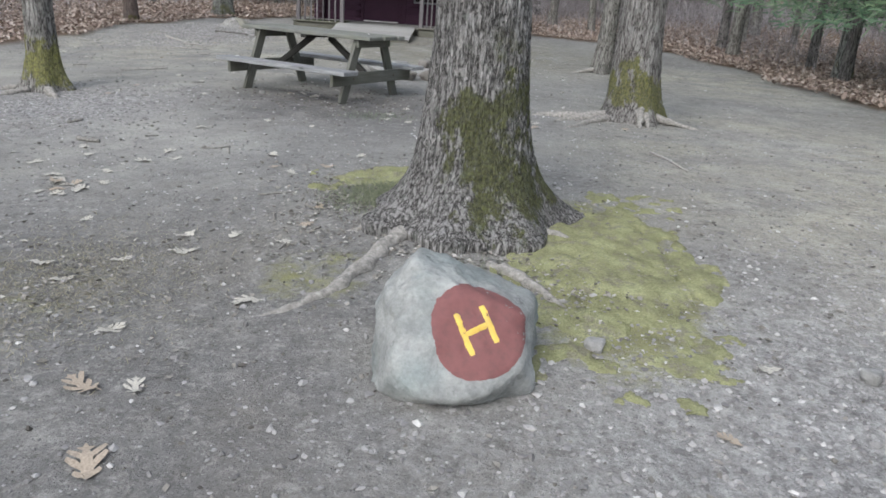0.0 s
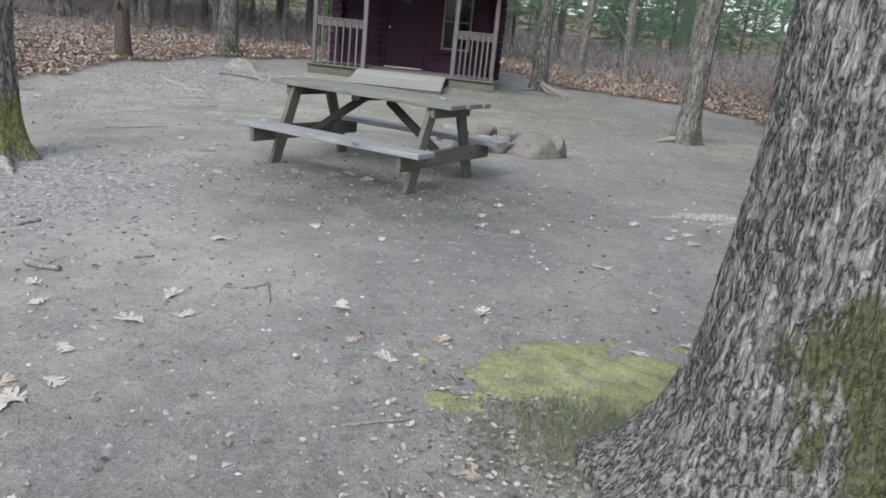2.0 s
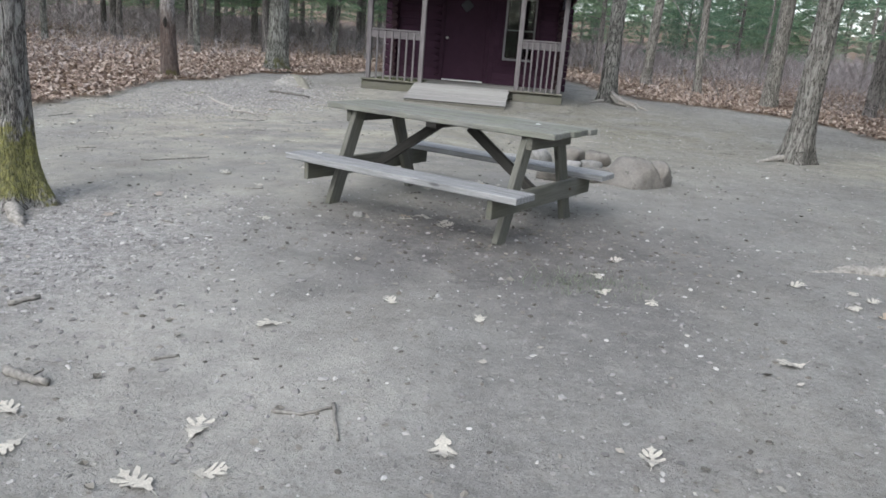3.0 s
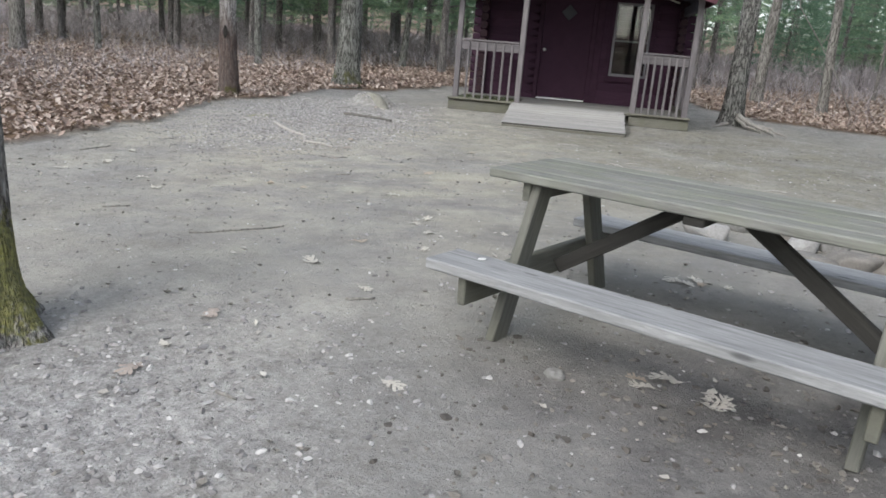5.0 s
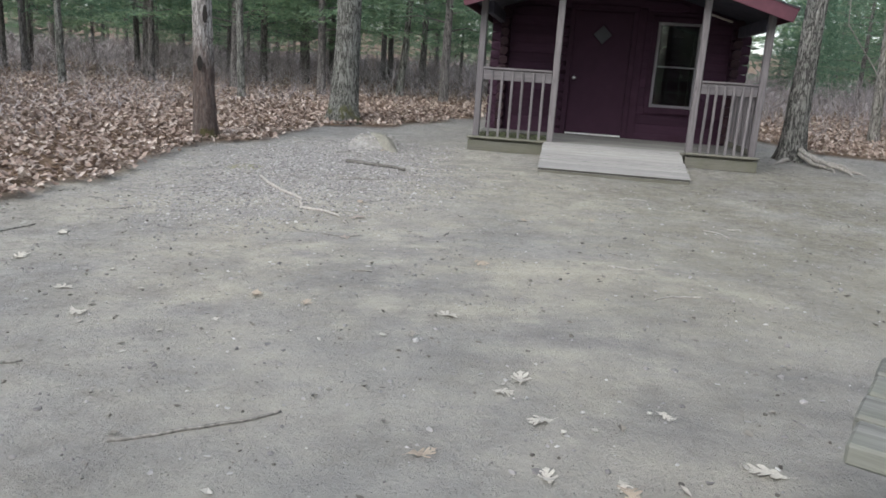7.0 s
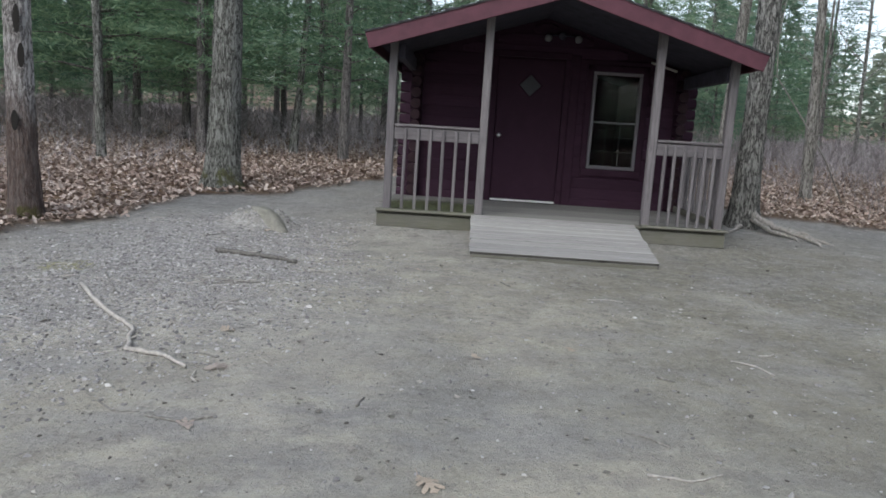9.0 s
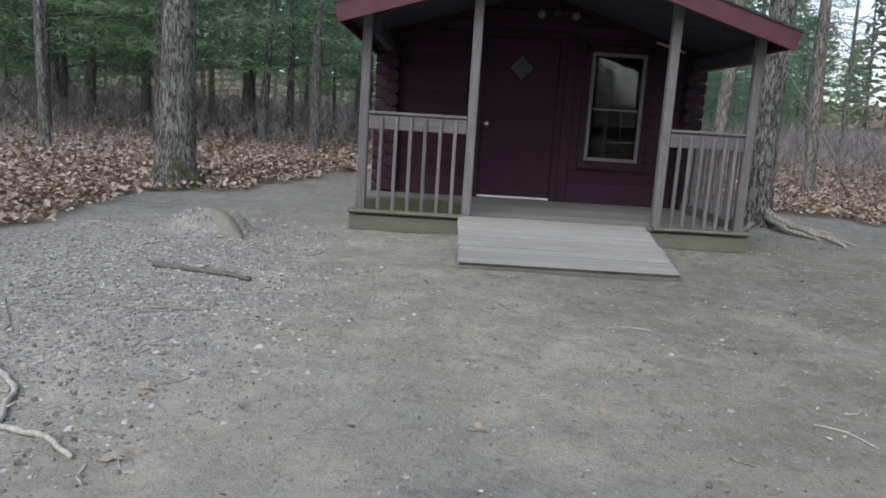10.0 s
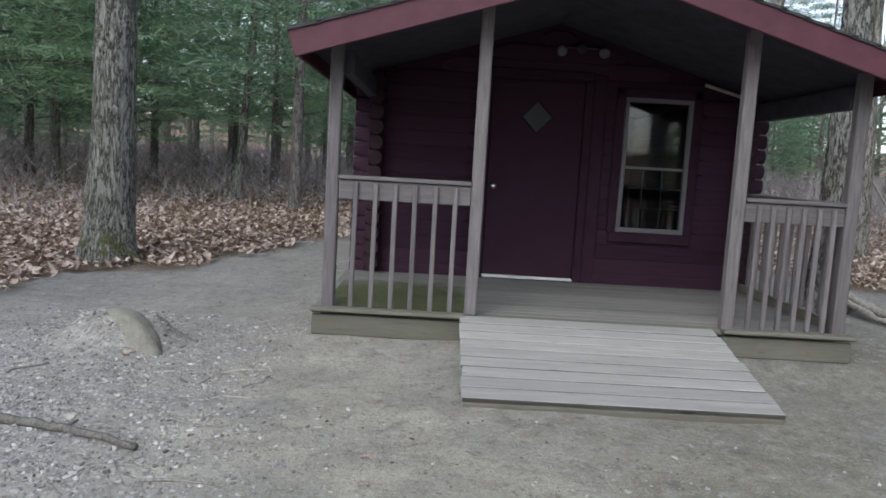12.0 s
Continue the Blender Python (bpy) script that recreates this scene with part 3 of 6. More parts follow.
def build_ground():
    xs, ys = axis_steps(-10, 6, 0.07, 900), axis_steps(-1, 25, 0.07, 900)
    X, Y = np.meshgrid(xs, ys)
    x, y = X.ravel(), Y.ravel()
    P = np.stack([x, y, np.zeros_like(x)], 1)
    out = outside(x, y) + 0.9 * (fbm(P * 1.3, 4, 3) - 0.5)
    n = relief(x, y)
    z = land(x, y) + n * np.clip(1.5 - np.abs(out) / 60, 0, 1)
    z = z + 0.05 * np.clip(out, 0, 0.6) / 0.6
    far = np.hypot(x + 2, y - 12)
    z = z + np.clip((far - 60) / 140, 0, 1) ** 1.3 * 9
    nx = len(xs)
    idx = np.arange(len(x)).reshape(Y.shape)
    f = np.stack([idx[:-1, :-1], idx[:-1, 1:], idx[1:, 1:], idx[1:, :-1]], -1).reshape(-1, 4)
    me = bpy.data.meshes.new("ground")
    me.vertices.add(len(x))
    me.vertices.foreach_set("co", np.stack([x, y, z], 1).ravel())
    me.loops.add(f.size)
    me.loops.foreach_set("vertex_index", f.ravel().astype(np.int32))
    me.polygons.add(len(f))
    me.polygons.foreach_set("loop_start", np.arange(0, f.size, 4, dtype=np.int32))
    me.polygons.foreach_set("use_smooth", np.ones(len(f), dtype=bool))
    me.update(calc_edges=True)
    litter = np.clip((out + 0.1) / 0.35, 0, 1) * np.clip(1.25 - out / 16, 0.9, 1)
    gravel = np.clip(1.2 - np.hypot((x - 2.6) / 2.6, (y - 1.2) / 2.6), 0, 1)
    gravel = np.maximum(gravel, 0.8 * np.clip(1.2 - np.hypot((x + 6.6) / 1.6, (y - 16) / 3.0), 0, 1))
    gravel = np.maximum(gravel, 0.8 * np.clip(1.25 - np.hypot((x + 4.2) / 1.4, (y - 6.8) / 1.6), 0, 1))
    blob = lambda a, b, ra, rb, top: np.clip(top * (1.7 - 1.35 * np.hypot((x - a) / ra, (y - b) / rb)), 0, top)
    film = np.maximum(blob(1.05, 3.05, 0.60, 1.30, 0.9), blob(-0.38, 4.55, 0.50, 0.30, 0.5))
    film = np.maximum(film, blob(-0.5, 2.75, 0.45, 0.5, 0.5))
    film = np.maximum(film, blob(-2.0, 2.2, 1.1, 1.0, 0.38))
    film = np.maximum(film, blob(-6.14, 18.05, 0.34, 0.28, 0.42))
    film = np.maximum(film, blob(-7.2, 15.6, 0.35, 0.3, 0.6))
    film = np.maximum(film, blob(0.5, 14.5, 2.6, 2.6, 0.3))
    sand = np.maximum(np.clip(1.25 - np.hypot((x + 4.2) / 5.5, (y - 14) / 5.5), 0, 0.85), np.clip(1.3 - np.hypot((x - 4.2) / 2.2, (y - 12.5) / 2.6), 0, 0.9))
    sand = np.maximum(sand, np.clip(1.35 - np.hypot((x - 3.4) / 2.1, (y - 5.5) / 3.8), 0, 0.8))
    olive = np.clip(1.35 - np.hypot((x + 0.3) / 3.6, (y - 15.8) / 4.6), 0, 0.85)
    smooth = np.clip(1.4 - np.hypot((x + 2.6) / 4.2, (y - 9.0) / 4.6), 0, 1) * (1 - np.clip(gravel * 1.6, 0, 1))
    # darker patches: round the picnic table, and left of the boulder
    dark_ground = np.maximum(np.clip(1.35 - np.hypot((x + 1.45) / 1.7, (y - 7.5) / 1.5), 0, 1.0), np.clip(1.3 - np.hypot((x + 1.3) / 1.8, (y - 1.2) / 2.4), 0, 0.65))
    for key, amount in (("smooth", smooth), ("dark_ground", dark_ground)):
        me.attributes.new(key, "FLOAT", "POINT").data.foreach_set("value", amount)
    oa = me.attributes.new("olive", "FLOAT", "POINT")
    oa.data.foreach_set("value", olive)
    sa = me.attributes.new("sand", "FLOAT", "POINT")
    sa.data.foreach_set("value", sand)
    col = me.attributes.new("zone", "FLOAT_COLOR", "POINT")
    col.data.foreach_set("color", np.stack([litter, gravel, film, np.ones_like(film)], 1).ravel())
    return part("ground", me, EARTH)


tagged(build_ground(), "grey-brown trodden earth of a forest clearing, with a leaf-covered edge", "ground", kind="structure")


# ---- the cabin ----
CX, WALL_L, WALL_R, WALL_Y, BACK_Y = -2.82, -4.72, -0.74, 20.50, 24.9
DECK, DECK_L, DECK_R, DECK_Y = 1.05, -4.90, -0.69, 18.36
EAVE, RISE, TIP_L, TIP_R, ROOF_Y0, ROOF_Y1 = 3.10, 0.305, -5.05, -0.59, 18.05, 25.2
COURSE = 0.155


def roof_z(x):
    """Top of the roof over x."""
    return EAVE + RISE * ((CX - TIP_L) - abs(x - CX))


def log_mesh(length, ends=True):
    """A peeled log with flattened top and bottom, along x, its ends dressed."""
    key = ("log", round(length, 2))
    if key not in _cache:
        h, d, seg = COURSE / 2, 0.085, 12
        ring = []
        for k in range(seg):
            t = 2 * math.pi * (k + 0.5) / seg
            ring.append((d * math.copysign(abs(math.cos(t)) ** 0.06, math.cos(t)), (h + 0.002) * math.copysign(abs(math.sin(t)) ** 0.3, math.sin(t))))
        v, f = [], []
        round_end = [(0.95 * h * math.cos(2 * math.pi * (k + 0.5) / seg), 0.95 * h * math.sin(2 * math.pi * (k + 0.5) / seg)) for k in range(seg)]
        cut = min(0.15, 0.3 * length)
        for x, prof in ((-length / 2, round_end), (-length / 2 + cut, ring), (length / 2 - cut, ring), (length / 2, round_end)):
            v += [(x, a, b) for a, b in prof]
        for i in range(3):
            for k in range(seg):
                k2 = (k + 1) % seg
                f.append((i * seg + k, (i + 1) * seg + k, (i + 1) * seg + k2, i * seg + k2))
        f.append(tuple(range(seg)))
        f.append(tuple(3 * seg + k for k in reversed(range(seg))))
        me = mesh_of("log", v, f)
        me.materials.append(LOG)
        me.materials.append(LOG_END)
        me.polygons[len(f) - 1].material_index = 1
        me.polygons[len(f) - 2].material_index = 1
        _cache[key] = me
    return _cache[key]


ALGAE = algae_material()
MUNTIN = plain("shaded_muntin", (0.035, 0.034, 0.037), 0.6, var=0.1)


def build_cabin():
    cabin = thing("cabin", pose(0, 0, 0), "small maroon log cabin with a covered porch and gable roof", "cabin")
    base = DECK + 0.0
    # walls, course by course; door and window openings are left free in the front wall
    front = part("front_wall", shared_board(WALL_R - WALL_L - 0.1, 0.05, 0.10, LOG), LOG, cabin, "maroon log front wall", pose(CX + 0.09, WALL_Y + 0.09, DECK - 0.12))
    side_l = part("side_wall", shared_board(BACK_Y - WALL_Y, 0.05, 0.10, LOG), LOG, cabin, "", pose(WALL_L + 0.06, (WALL_Y + BACK_Y) / 2, DECK - 0.12, 0, 0, 90))
    side_r = part("side_wall", shared_board(BACK_Y - WALL_Y, 0.05, 0.10, LOG), LOG, cabin, "", pose(WALL_R - 0.06, (WALL_Y + BACK_Y) / 2, DECK - 0.12, 0, 0, 90))
    rear = part("back_wall", shared_board(WALL_R - WALL_L - 0.1, 0.05, 0.10, LOG), LOG, cabin, "", pose(CX + 0.09, BACK_Y - 0.09, DECK - 0.12))
    holes = [(-3.56, -2.43, DECK - 0.1, DECK + 2.09), (-2.11, -1.375, DECK + 0.55, DECK + 1.965)]

    def course(parent, x0, x1, z, y, parity):
        spans = [(x0, x1)]
        for a, b, lo, hi in holes if parent is front else ():
            if z + COURSE * 0.3 > lo and z - COURSE * 0.3 < hi:
                spans = [s for p, q in spans for s in ((p, min(q, a)), (max(p, b), q)) if s[1] - s[0] > 0.03]
        inv = parent.matrix_basis.inverted()
        for p, q in spans:
            part("log", log_mesh(q - p), LOG, parent, "", inv @ pose((p + q) / 2, y, z))

    n = 0
    z = base + COURSE / 2 - 0.05
    while z < roof_z(CX) - 0.2:
        half = (roof_z(CX) - 0.17 - z) / RISE + 0.0
        over = 0.16
        lo, hi = max(WALL_L - over, CX - half), min(WALL_R + over, CX + half)
        if hi - lo > 0.3:
            course(front, lo, hi, z, WALL_Y + 0.085, n)
            course(rear, lo, hi, z, BACK_Y - 0.085, n)
        if z < roof_z(WALL_L) - 0.22:
            for parent, x in ((side_l, WALL_L + 0.08), (side_r, WALL_R - 0.08)):
                inv = parent.matrix_basis.inverted()
                part("log", log_mesh(BACK_Y - WALL_Y + 0.34), LOG, parent, "", inv @ pose(x, (WALL_Y + BACK_Y) / 2, z + COURSE / 2, 0, 0, 90))
        z += COURSE
        n += 1
    # boards close the gable between the logs and the roof
    for gy in (WALL_Y + 0.03, BACK_Y - 0.08):
        lo = roof_z(WALL_L) - 0.25
        v = [(x, y, z) for y in (gy, gy + 0.05) for x, z in ((WALL_L, lo), (WALL_R, lo), (WALL_R, roof_z(WALL_R) - 0.075), (CX, roof_z(CX) - 0.075), (WALL_L, roof_z(WALL_L) - 0.075))]
        f = [(0, 1, 2, 3, 4), (9, 8, 7, 6, 5)] + [(k, 5 + k, 5 + (k + 1) % 5, (k + 1) % 5) for k in range(5)]
        part("gable_panel", mesh_of("gable_panel", v, f), MAROON_TRIM, cabin)
    # floor and inner lining close the room
    part("room_floor", shared_board(WALL_R - WALL_L - 0.3, BACK_Y - WALL_Y - 0.3, 0.06, INSIDE), INSIDE, cabin, "", pose((WALL_L + WALL_R) / 2, (WALL_Y + BACK_Y) / 2, DECK - 0.02))

    # door
    dx0, dx1, dh = -3.475, -2.515, 2.03
    door = part("door", shared_board(dx1 - dx0, 0.045, dh, MAROON), MAROON, cabin, "flush maroon door with a small diamond pane", pose((dx0 + dx1) / 2, WALL_Y + 0.03, DECK + 0.04 + dh / 2))
    for sx in (dx0 - 0.045, dx1 + 0.045):
        plank("door_frame", cabin, MAROON_TRIM, (0.085, 0.16, dh + 0.06), (sx, WALL_Y + 0.055, DECK + 0.035 + dh / 2))
    plank("door_frame", cabin, MAROON_TRIM, (dx1 - dx0 + 0.18, 0.16, 0.085), ((dx0 + dx1) / 2, WALL_Y + 0.055, DECK + dh + 0.11))
    plank("door_casing", cabin, MAROON_TRIM, (0.13, 0.03, dh + 0.14), (dx1 + 0.155, WALL_Y - 0.014, DECK + dh / 2 + 0.06))
    plank("threshold", cabin, WHITE, (dx1 - dx0 - 0.01, 0.09, 0.024), ((dx0 + dx1) / 2, WALL_Y - 0.02, DECK + 0.02), label="pale metal door threshold")
    knob = part("door_knob", turned("door_knob", [(0.032, 0), (0.032, 0.006), (0.012, 0.012), (0.012, 0.03), (0.026, 0.038), (0.030, 0.05), (0.024, 0.062), (0.008, 0.068)]),
                METAL, door, "polished metal knob", pose(-0.41, -0.0225, 0.965 - 0.04 - dh / 2, 90))
    pane = part("diamond_pane", shared_board(0.225, 0.02, 0.225, FROSTED), FROSTED, door, "frosted grey diamond pane", pose(0.0, -0.016, 1.70 - 0.04 - dh / 2, 0, 45, 0))
    for a in range(4):
        r = pose(0, -0.018, 1.70 - 0.04 - dh / 2, 0, 45 + 90 * a, 0)
        part("pane_bead", shared_board(0.255, 0.022, 0.016, MAROON_TRIM), MAROON_TRIM, door, "", r @ pose(0, 0, 0.121))

    # window: two sashes in a pale frame
    wx0, wx1, wz0, wz1 = -2.095, -1.39, DECK + 0.56, DECK + 1.955
    wx, wz = (wx0 + wx1) / 2, (wz0 + wz1) / 2
    win = part("window", shared_board(wx1 - wx0, 0.05, 0.05, VINYL), VINYL, cabin, "pale double-hung window", pose(wx, WALL_Y - 0.005, wz0 + 0.025))
    inv = win.matrix_basis.inverted()

    def wp(name, mat, size, at, label=""):
        return part(name, shared_board(*size, mat, 0.004), mat, win, label, inv @ pose(*at))

    wp("window_frame", VINYL, (wx1 - wx0, 0.05, 0.045), (wx, WALL_Y - 0.005, wz1 - 0.022))
    for x in (wx0 + 0.022, wx1 - 0.022):
        wp("window_frame", VINYL, (0.044, 0.05, wz1 - wz0 - 0.095), (x, WALL_Y - 0.005, wz))
    wp("meeting_rail", VINYL, (wx1 - wx0 - 0.09, 0.035, 0.028), (wx, WALL_Y + 0.005, wz - 0.02))
    for lo, hi in ((wz0 + 0.05, wz - 0.035), (wz - 0.005, wz1 - 0.045)):
        wp("pane", GLASS, (wx1 - wx0 - 0.09, 0.006, hi - lo), (wx, WALL_Y + 0.02, (lo + hi) / 2)).visible_shadow = False
    for k in (1, 2):
        wp("muntin", MUNTIN, (0.012, 0.008, 0.60), (wx0 + 0.045 + k * (wx1 - wx0 - 0.09) / 3, WALL_Y + 0.035, wz - 0.35))
    for k in (1, 2):
        wp("muntin", MUNTIN, (wx1 - wx0 - 0.09, 0.008, 0.012), (wx, WALL_Y + 0.044, wz0 + 0.05 + k * 0.21))
    plank("window_sill", cabin, MAROON_TRIM, (wx1 - wx0 + 0.16, 0.06, 0.10), (wx, WALL_Y - 0.025, wz0 - 0.055))
    for x in (wx0 - 0.05, wx1 + 0.05):
        plank("window_casing", cabin, MAROON_TRIM, (0.09, 0.03, wz1 - wz0 + 0.1), (x, WALL_Y - 0.012, wz + 0.04))
    plank("window_casing", cabin, MAROON_TRIM, (wx1 - wx0 + 0.19, 0.03, 0.09), (wx, WALL_Y - 0.012, wz1 + 0.05))

    # two-headed lamp high on the front wall
    lamp = part("wall_lamp", turned("lamp_plate", [(0.055, 0), (0.055, 0.02), (0.03, 0.035)], 20), SOFFIT, cabin, "twin-head security lamp, unlit", pose(-2.59, WALL_Y, 3.47, 90))
    for sx in (-0.215, 0.215):
        part("lamp_arm", shared_board(0.2, 0.02, 0.02, SOFFIT), SOFFIT, lamp, "", pose(sx * 0.5, 0, 0.03))
        part("lamp_head", turned("lamp_head", [(0.02, 0), (0.035, 0.03), (0.055, 0.10), (0.052, 0.115), (0.02, 0.122)], 16), DULL_PLASTIC, lamp, "frosted lamp head", pose(sx, -0.02, 0.03, 20))
    between("hook_bar", cabin, PALE_STICK, (-1.30, WALL_Y - 0.03, 3.17), (-0.95, WALL_Y - 0.16, 3.05), 0.032, 0.018, "pale bracket bar under the porch ceiling")

    # roof: two slopes of overlapping shingle courses over a dark boarded soffit
    for sgn, tip in ((-1, TIP_L), (1, TIP_R)):
        run = abs(tip - CX)
        ang = math.degrees(math.atan(RISE)) * sgn
        slope = math.hypot(run, RISE * run)
        mid = Vector(((tip + CX) / 2, (ROOF_Y0 + ROOF_Y1) / 2, (roof_z(tip) + roof_z(CX)) / 2))
        deck = part("roof_deck", shared_board(slope, ROOF_Y1 - ROOF_Y0 - 0.06, 0.03, SOFFIT), SOFFIT, cabin, "dark boarded porch ceiling", pose(*(mid - Vector((0, 0, 0.055))), 0, ang, 0))
        v, f = [], []
        rows = 13
        for k in range(rows):
            t0, t1 = k / rows, (k + 1) / rows + 0.02
            xa, xb = tip + (CX - tip) * t0 - sgn * -0.03 * (k == 0), tip + (CX - tip) * min(t1, 1.0)
            za, zb = roof_z(xa) + 0.004, roof_z(xb) - 0.010
            b = len(v)
            for x, zz in ((xa, za), (xa, za - 0.022), (xb, zb), (xb, zb - 0.015)):
                v += [(x, ROOF_Y0 - 0.03, zz), (x, ROOF_Y1 + 0.03, zz)]
            f += [(b, b + 1, b + 5, b + 4), (b, b + 2, b + 3, b + 1), (b, b + 4, b + 6, b + 2), (b + 1, b + 3, b + 7, b + 5), (b + 2, b + 6, b + 7, b + 3)]
        part("shingle_roof", mesh_of("shingle_roof", v, f), SHINGLE, cabin, "dark grey asphalt shingle slope")
        for y in (ROOF_Y0, ROOF_Y1):
            between("fascia", cabin, FASCIA, (tip, y, roof_z(tip) - 0.115), (CX - sgn * -0.012, y, roof_z(CX) - 0.115), 0.185, 0.03, "dull red painted fascia board", side=(0, 0, 1))
        between("eave_board", cabin, FASCIA, (tip - sgn * 0.02, ROOF_Y0 + 0.03, roof_z(tip) - 0.115), (tip - sgn * 0.02, ROOF_Y1 - 0.03, roof_z(tip) - 0.115), 0.13, 0.025, side=(0, 0, 1))
        # beam along each side of the porch
        xb = WALL_L + 0.02 if sgn < 0 else WALL_R - 0.06
        between("porch_beam", cabin, SOFFIT, (xb, DECK_Y + 0.14, roof_z(xb) - 0.27), (xb, WALL_Y, roof_z(xb) - 0.27), 0.17, 0.09, side=(0, 0, 1))

    # porch deck
    porch = part("porch_deck", shared_board(DECK_R - DECK_L - 0.1, WALL_Y - DECK_Y - 0.2, 0.12, RAIL_GREEN), RAIL_GREEN, cabin, "grey board porch floor on joists", pose((DECK_L + DECK_R) / 2, (DECK_Y + WALL_Y) / 2 + 0.05, DECK - 0.105))
    inv = porch.matrix_basis.inverted()
    y, k = DECK_Y + 0.02, 0
    while y < WALL_Y - 0.02:
        part("plank", shared_board(DECK_R - DECK_L, 0.135, 0.036, PORCH_WOOD if k else RAIL_GREEN), PORCH_WOOD if k else RAIL_GREEN, porch, "", inv @ pose((DECK_L + DECK_R) / 2, y + 0.0675, DECK - 0.02))
        y += 0.141
        k += 1
    for a, b in ((DECK_L + 0.01, -3.72), (-1.70, DECK_R - 0.01)):
        plank("skirt_board", cabin, RAIL_GREEN, (b - a, 0.04, 0.16), ((a + b) / 2, DECK_Y + 0.012, DECK - 0.1225), label="greenish weathered skirt board")
        plank("edge_board", cabin, RAIL_GREEN, (b - a + 0.02, 0.11, 0.03), ((a + b) / 2, DECK_Y - 0.005, DECK + 0.002))
    for x in (DECK_L + 0.2, CX, DECK_R - 0.2):
        for y in (DECK_Y + 0.25, WALL_Y - 0.3):
            b = gz(x, y)
            plank("footing", cabin, FIELD_PLAIN, (0.3, 0.3, DECK - 0.16 - b + 0.06), (x, y, (DECK - 0.16 + b - 0.06) / 2))
    for x in (WALL_L + 0.3, WALL_R - 0.3):
        for y in (WALL_Y + 0.4, BACK_Y - 0.4):
            b = gz(x, y)
            plank("footing", cabin, FIELD_PLAIN, (0.35, 0.35, DECK - 0.05 - b + 0.06), (x, y, (DECK - 0.05 + b - 0.06) / 2))

    plank("algae_film", cabin, ALGAE, (1.18, 1.75, 0.004), (-4.24, DECK_Y + 0.89, DECK + 0.002), label="yellow-green algae on the porch boards")
    # posts
    py = DECK_Y + 0.085
    posts = [-4.78, -3.665, -1.655, -0.785]
    for x in posts:
        top = roof_z(x) - 0.085
        between("porch_post", cabin, RAIL_WOOD, (x, py, DECK), (x, py, top), 0.095, 0.095, "weathered grey square post", side=(1, 0, 0), c=0.01)
    # balustrades
    rail_top = DECK + 1.02

    def balustrade(a, b, slats, label, low_rail=False):
        a, b = Vector(a), Vector(b)
        d = (b - a).normalized()
        out = Vector((d.y, -d.x, 0))
        rail = between("railing", cabin, RAIL_WOOD, a + Vector((0, 0, rail_top - 0.095)), b + Vector((0, 0, rail_top - 0.095)), 0.15, 0.038, label, side=(0, 0, 1))
        ri = rail.matrix_basis.inverted()
        L = (b - a).length
        cap = between("cap_rail", None, RAIL_WOOD, a + Vector((0, 0, rail_top)), b + Vector((0, 0, rail_top)), 0.09, 0.03, side=out)
        cap.parent, cap.matrix_basis = rail, ri @ cap.matrix_basis
        if low_rail:
            bottom = between("bottom_rail", None, RAIL_GREEN, a + Vector((0, 0, DECK + 0.06)), b + Vector((0, 0, DECK + 0.06)), 0.085, 0.035, side=(0, 0, 1))
            bottom.parent, bottom.matrix_basis = rail, ri @ bottom.matrix_basis
        for k in range(slats):
            p = a + d * (L * (k + 0.85) / (slats + 0.6)) + out * 0.037
            s = between("baluster", None, RAIL_WOOD, p + Vector((0, 0, DECK + 0.018)), p + Vector((random.uniform(-0.006, 0.006), 0, rail_top - 0.035)), 0.036, 0.036, side=(1, 0, 0))
            s.parent, s.matrix_basis = rail, ri @ s.matrix_basis

    balustrade((posts[0] + 0.05, py - 0.01, 0), (posts[1] - 0.05, py - 0.01, 0), 6, "weathered grey balustrade with square slats")
    balustrade((posts[2] + 0.05, py - 0.01, 0), (posts[3] - 0.05, py - 0.01, 0), 6, "weathered grey balustrade with square slats")
    balustrade((posts[3], py + 0.05, 0), (posts[3], WALL_Y - 0.12, 0), 11, "grey side balustrade of the porch", True)
    return cabin


FIELD_PLAIN = plain("concrete_footing", (0.22, 0.21, 0.20), 0.95, var=0.25, scale=20)
build_cabin()


def build_ramp():
    """A low timber ramp of planks laid across, from the porch edge to the earth."""
    y0, y1, z0, z1 = 17.05, DECK_Y - 0.012, 0.825, DECK + 0.014
    x0, x1 = -3.75, -1.785
    slope = math.atan2(z1 - z0, y1 - y0)
    n = 9
    run = math.hypot(y1 - y0, z1 - z0)
    ramp = thing("porch_ramp", pose((x0 + x1) / 2, y0, z0, math.degrees(slope)), "bleached timber plank ramp up to the cabin porch", "ramp")
    w = run / n
    for k in range(n):
        # front and back edges coloured dark for the shade in the gaps
        wide = round(x1 - x0 + 0.012 * math.sin(k * 2.1), 3)
        me = board(wide, w - 0.014, 0.036, 0.005).copy()
        me.materials.append(RAMP_WOOD)
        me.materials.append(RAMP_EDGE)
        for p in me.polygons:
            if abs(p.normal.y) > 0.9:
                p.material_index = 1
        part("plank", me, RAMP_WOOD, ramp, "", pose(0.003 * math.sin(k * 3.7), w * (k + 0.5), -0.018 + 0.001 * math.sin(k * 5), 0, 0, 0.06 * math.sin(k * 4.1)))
    for x in (-0.95, 0, 0.95):
        plank("stringer", ramp, RAIL_GREEN, (run * 0.96, 0.04, 0.05), (x * 0.98, run * 0.5, -0.062), (0, 0, 90))
    plank("front_edge", ramp, RAIL_GREEN, (x1 - x0 - 0.02, 0.03, 0.045), (0, 0.02, -0.06))
    return ramp


build_ramp()


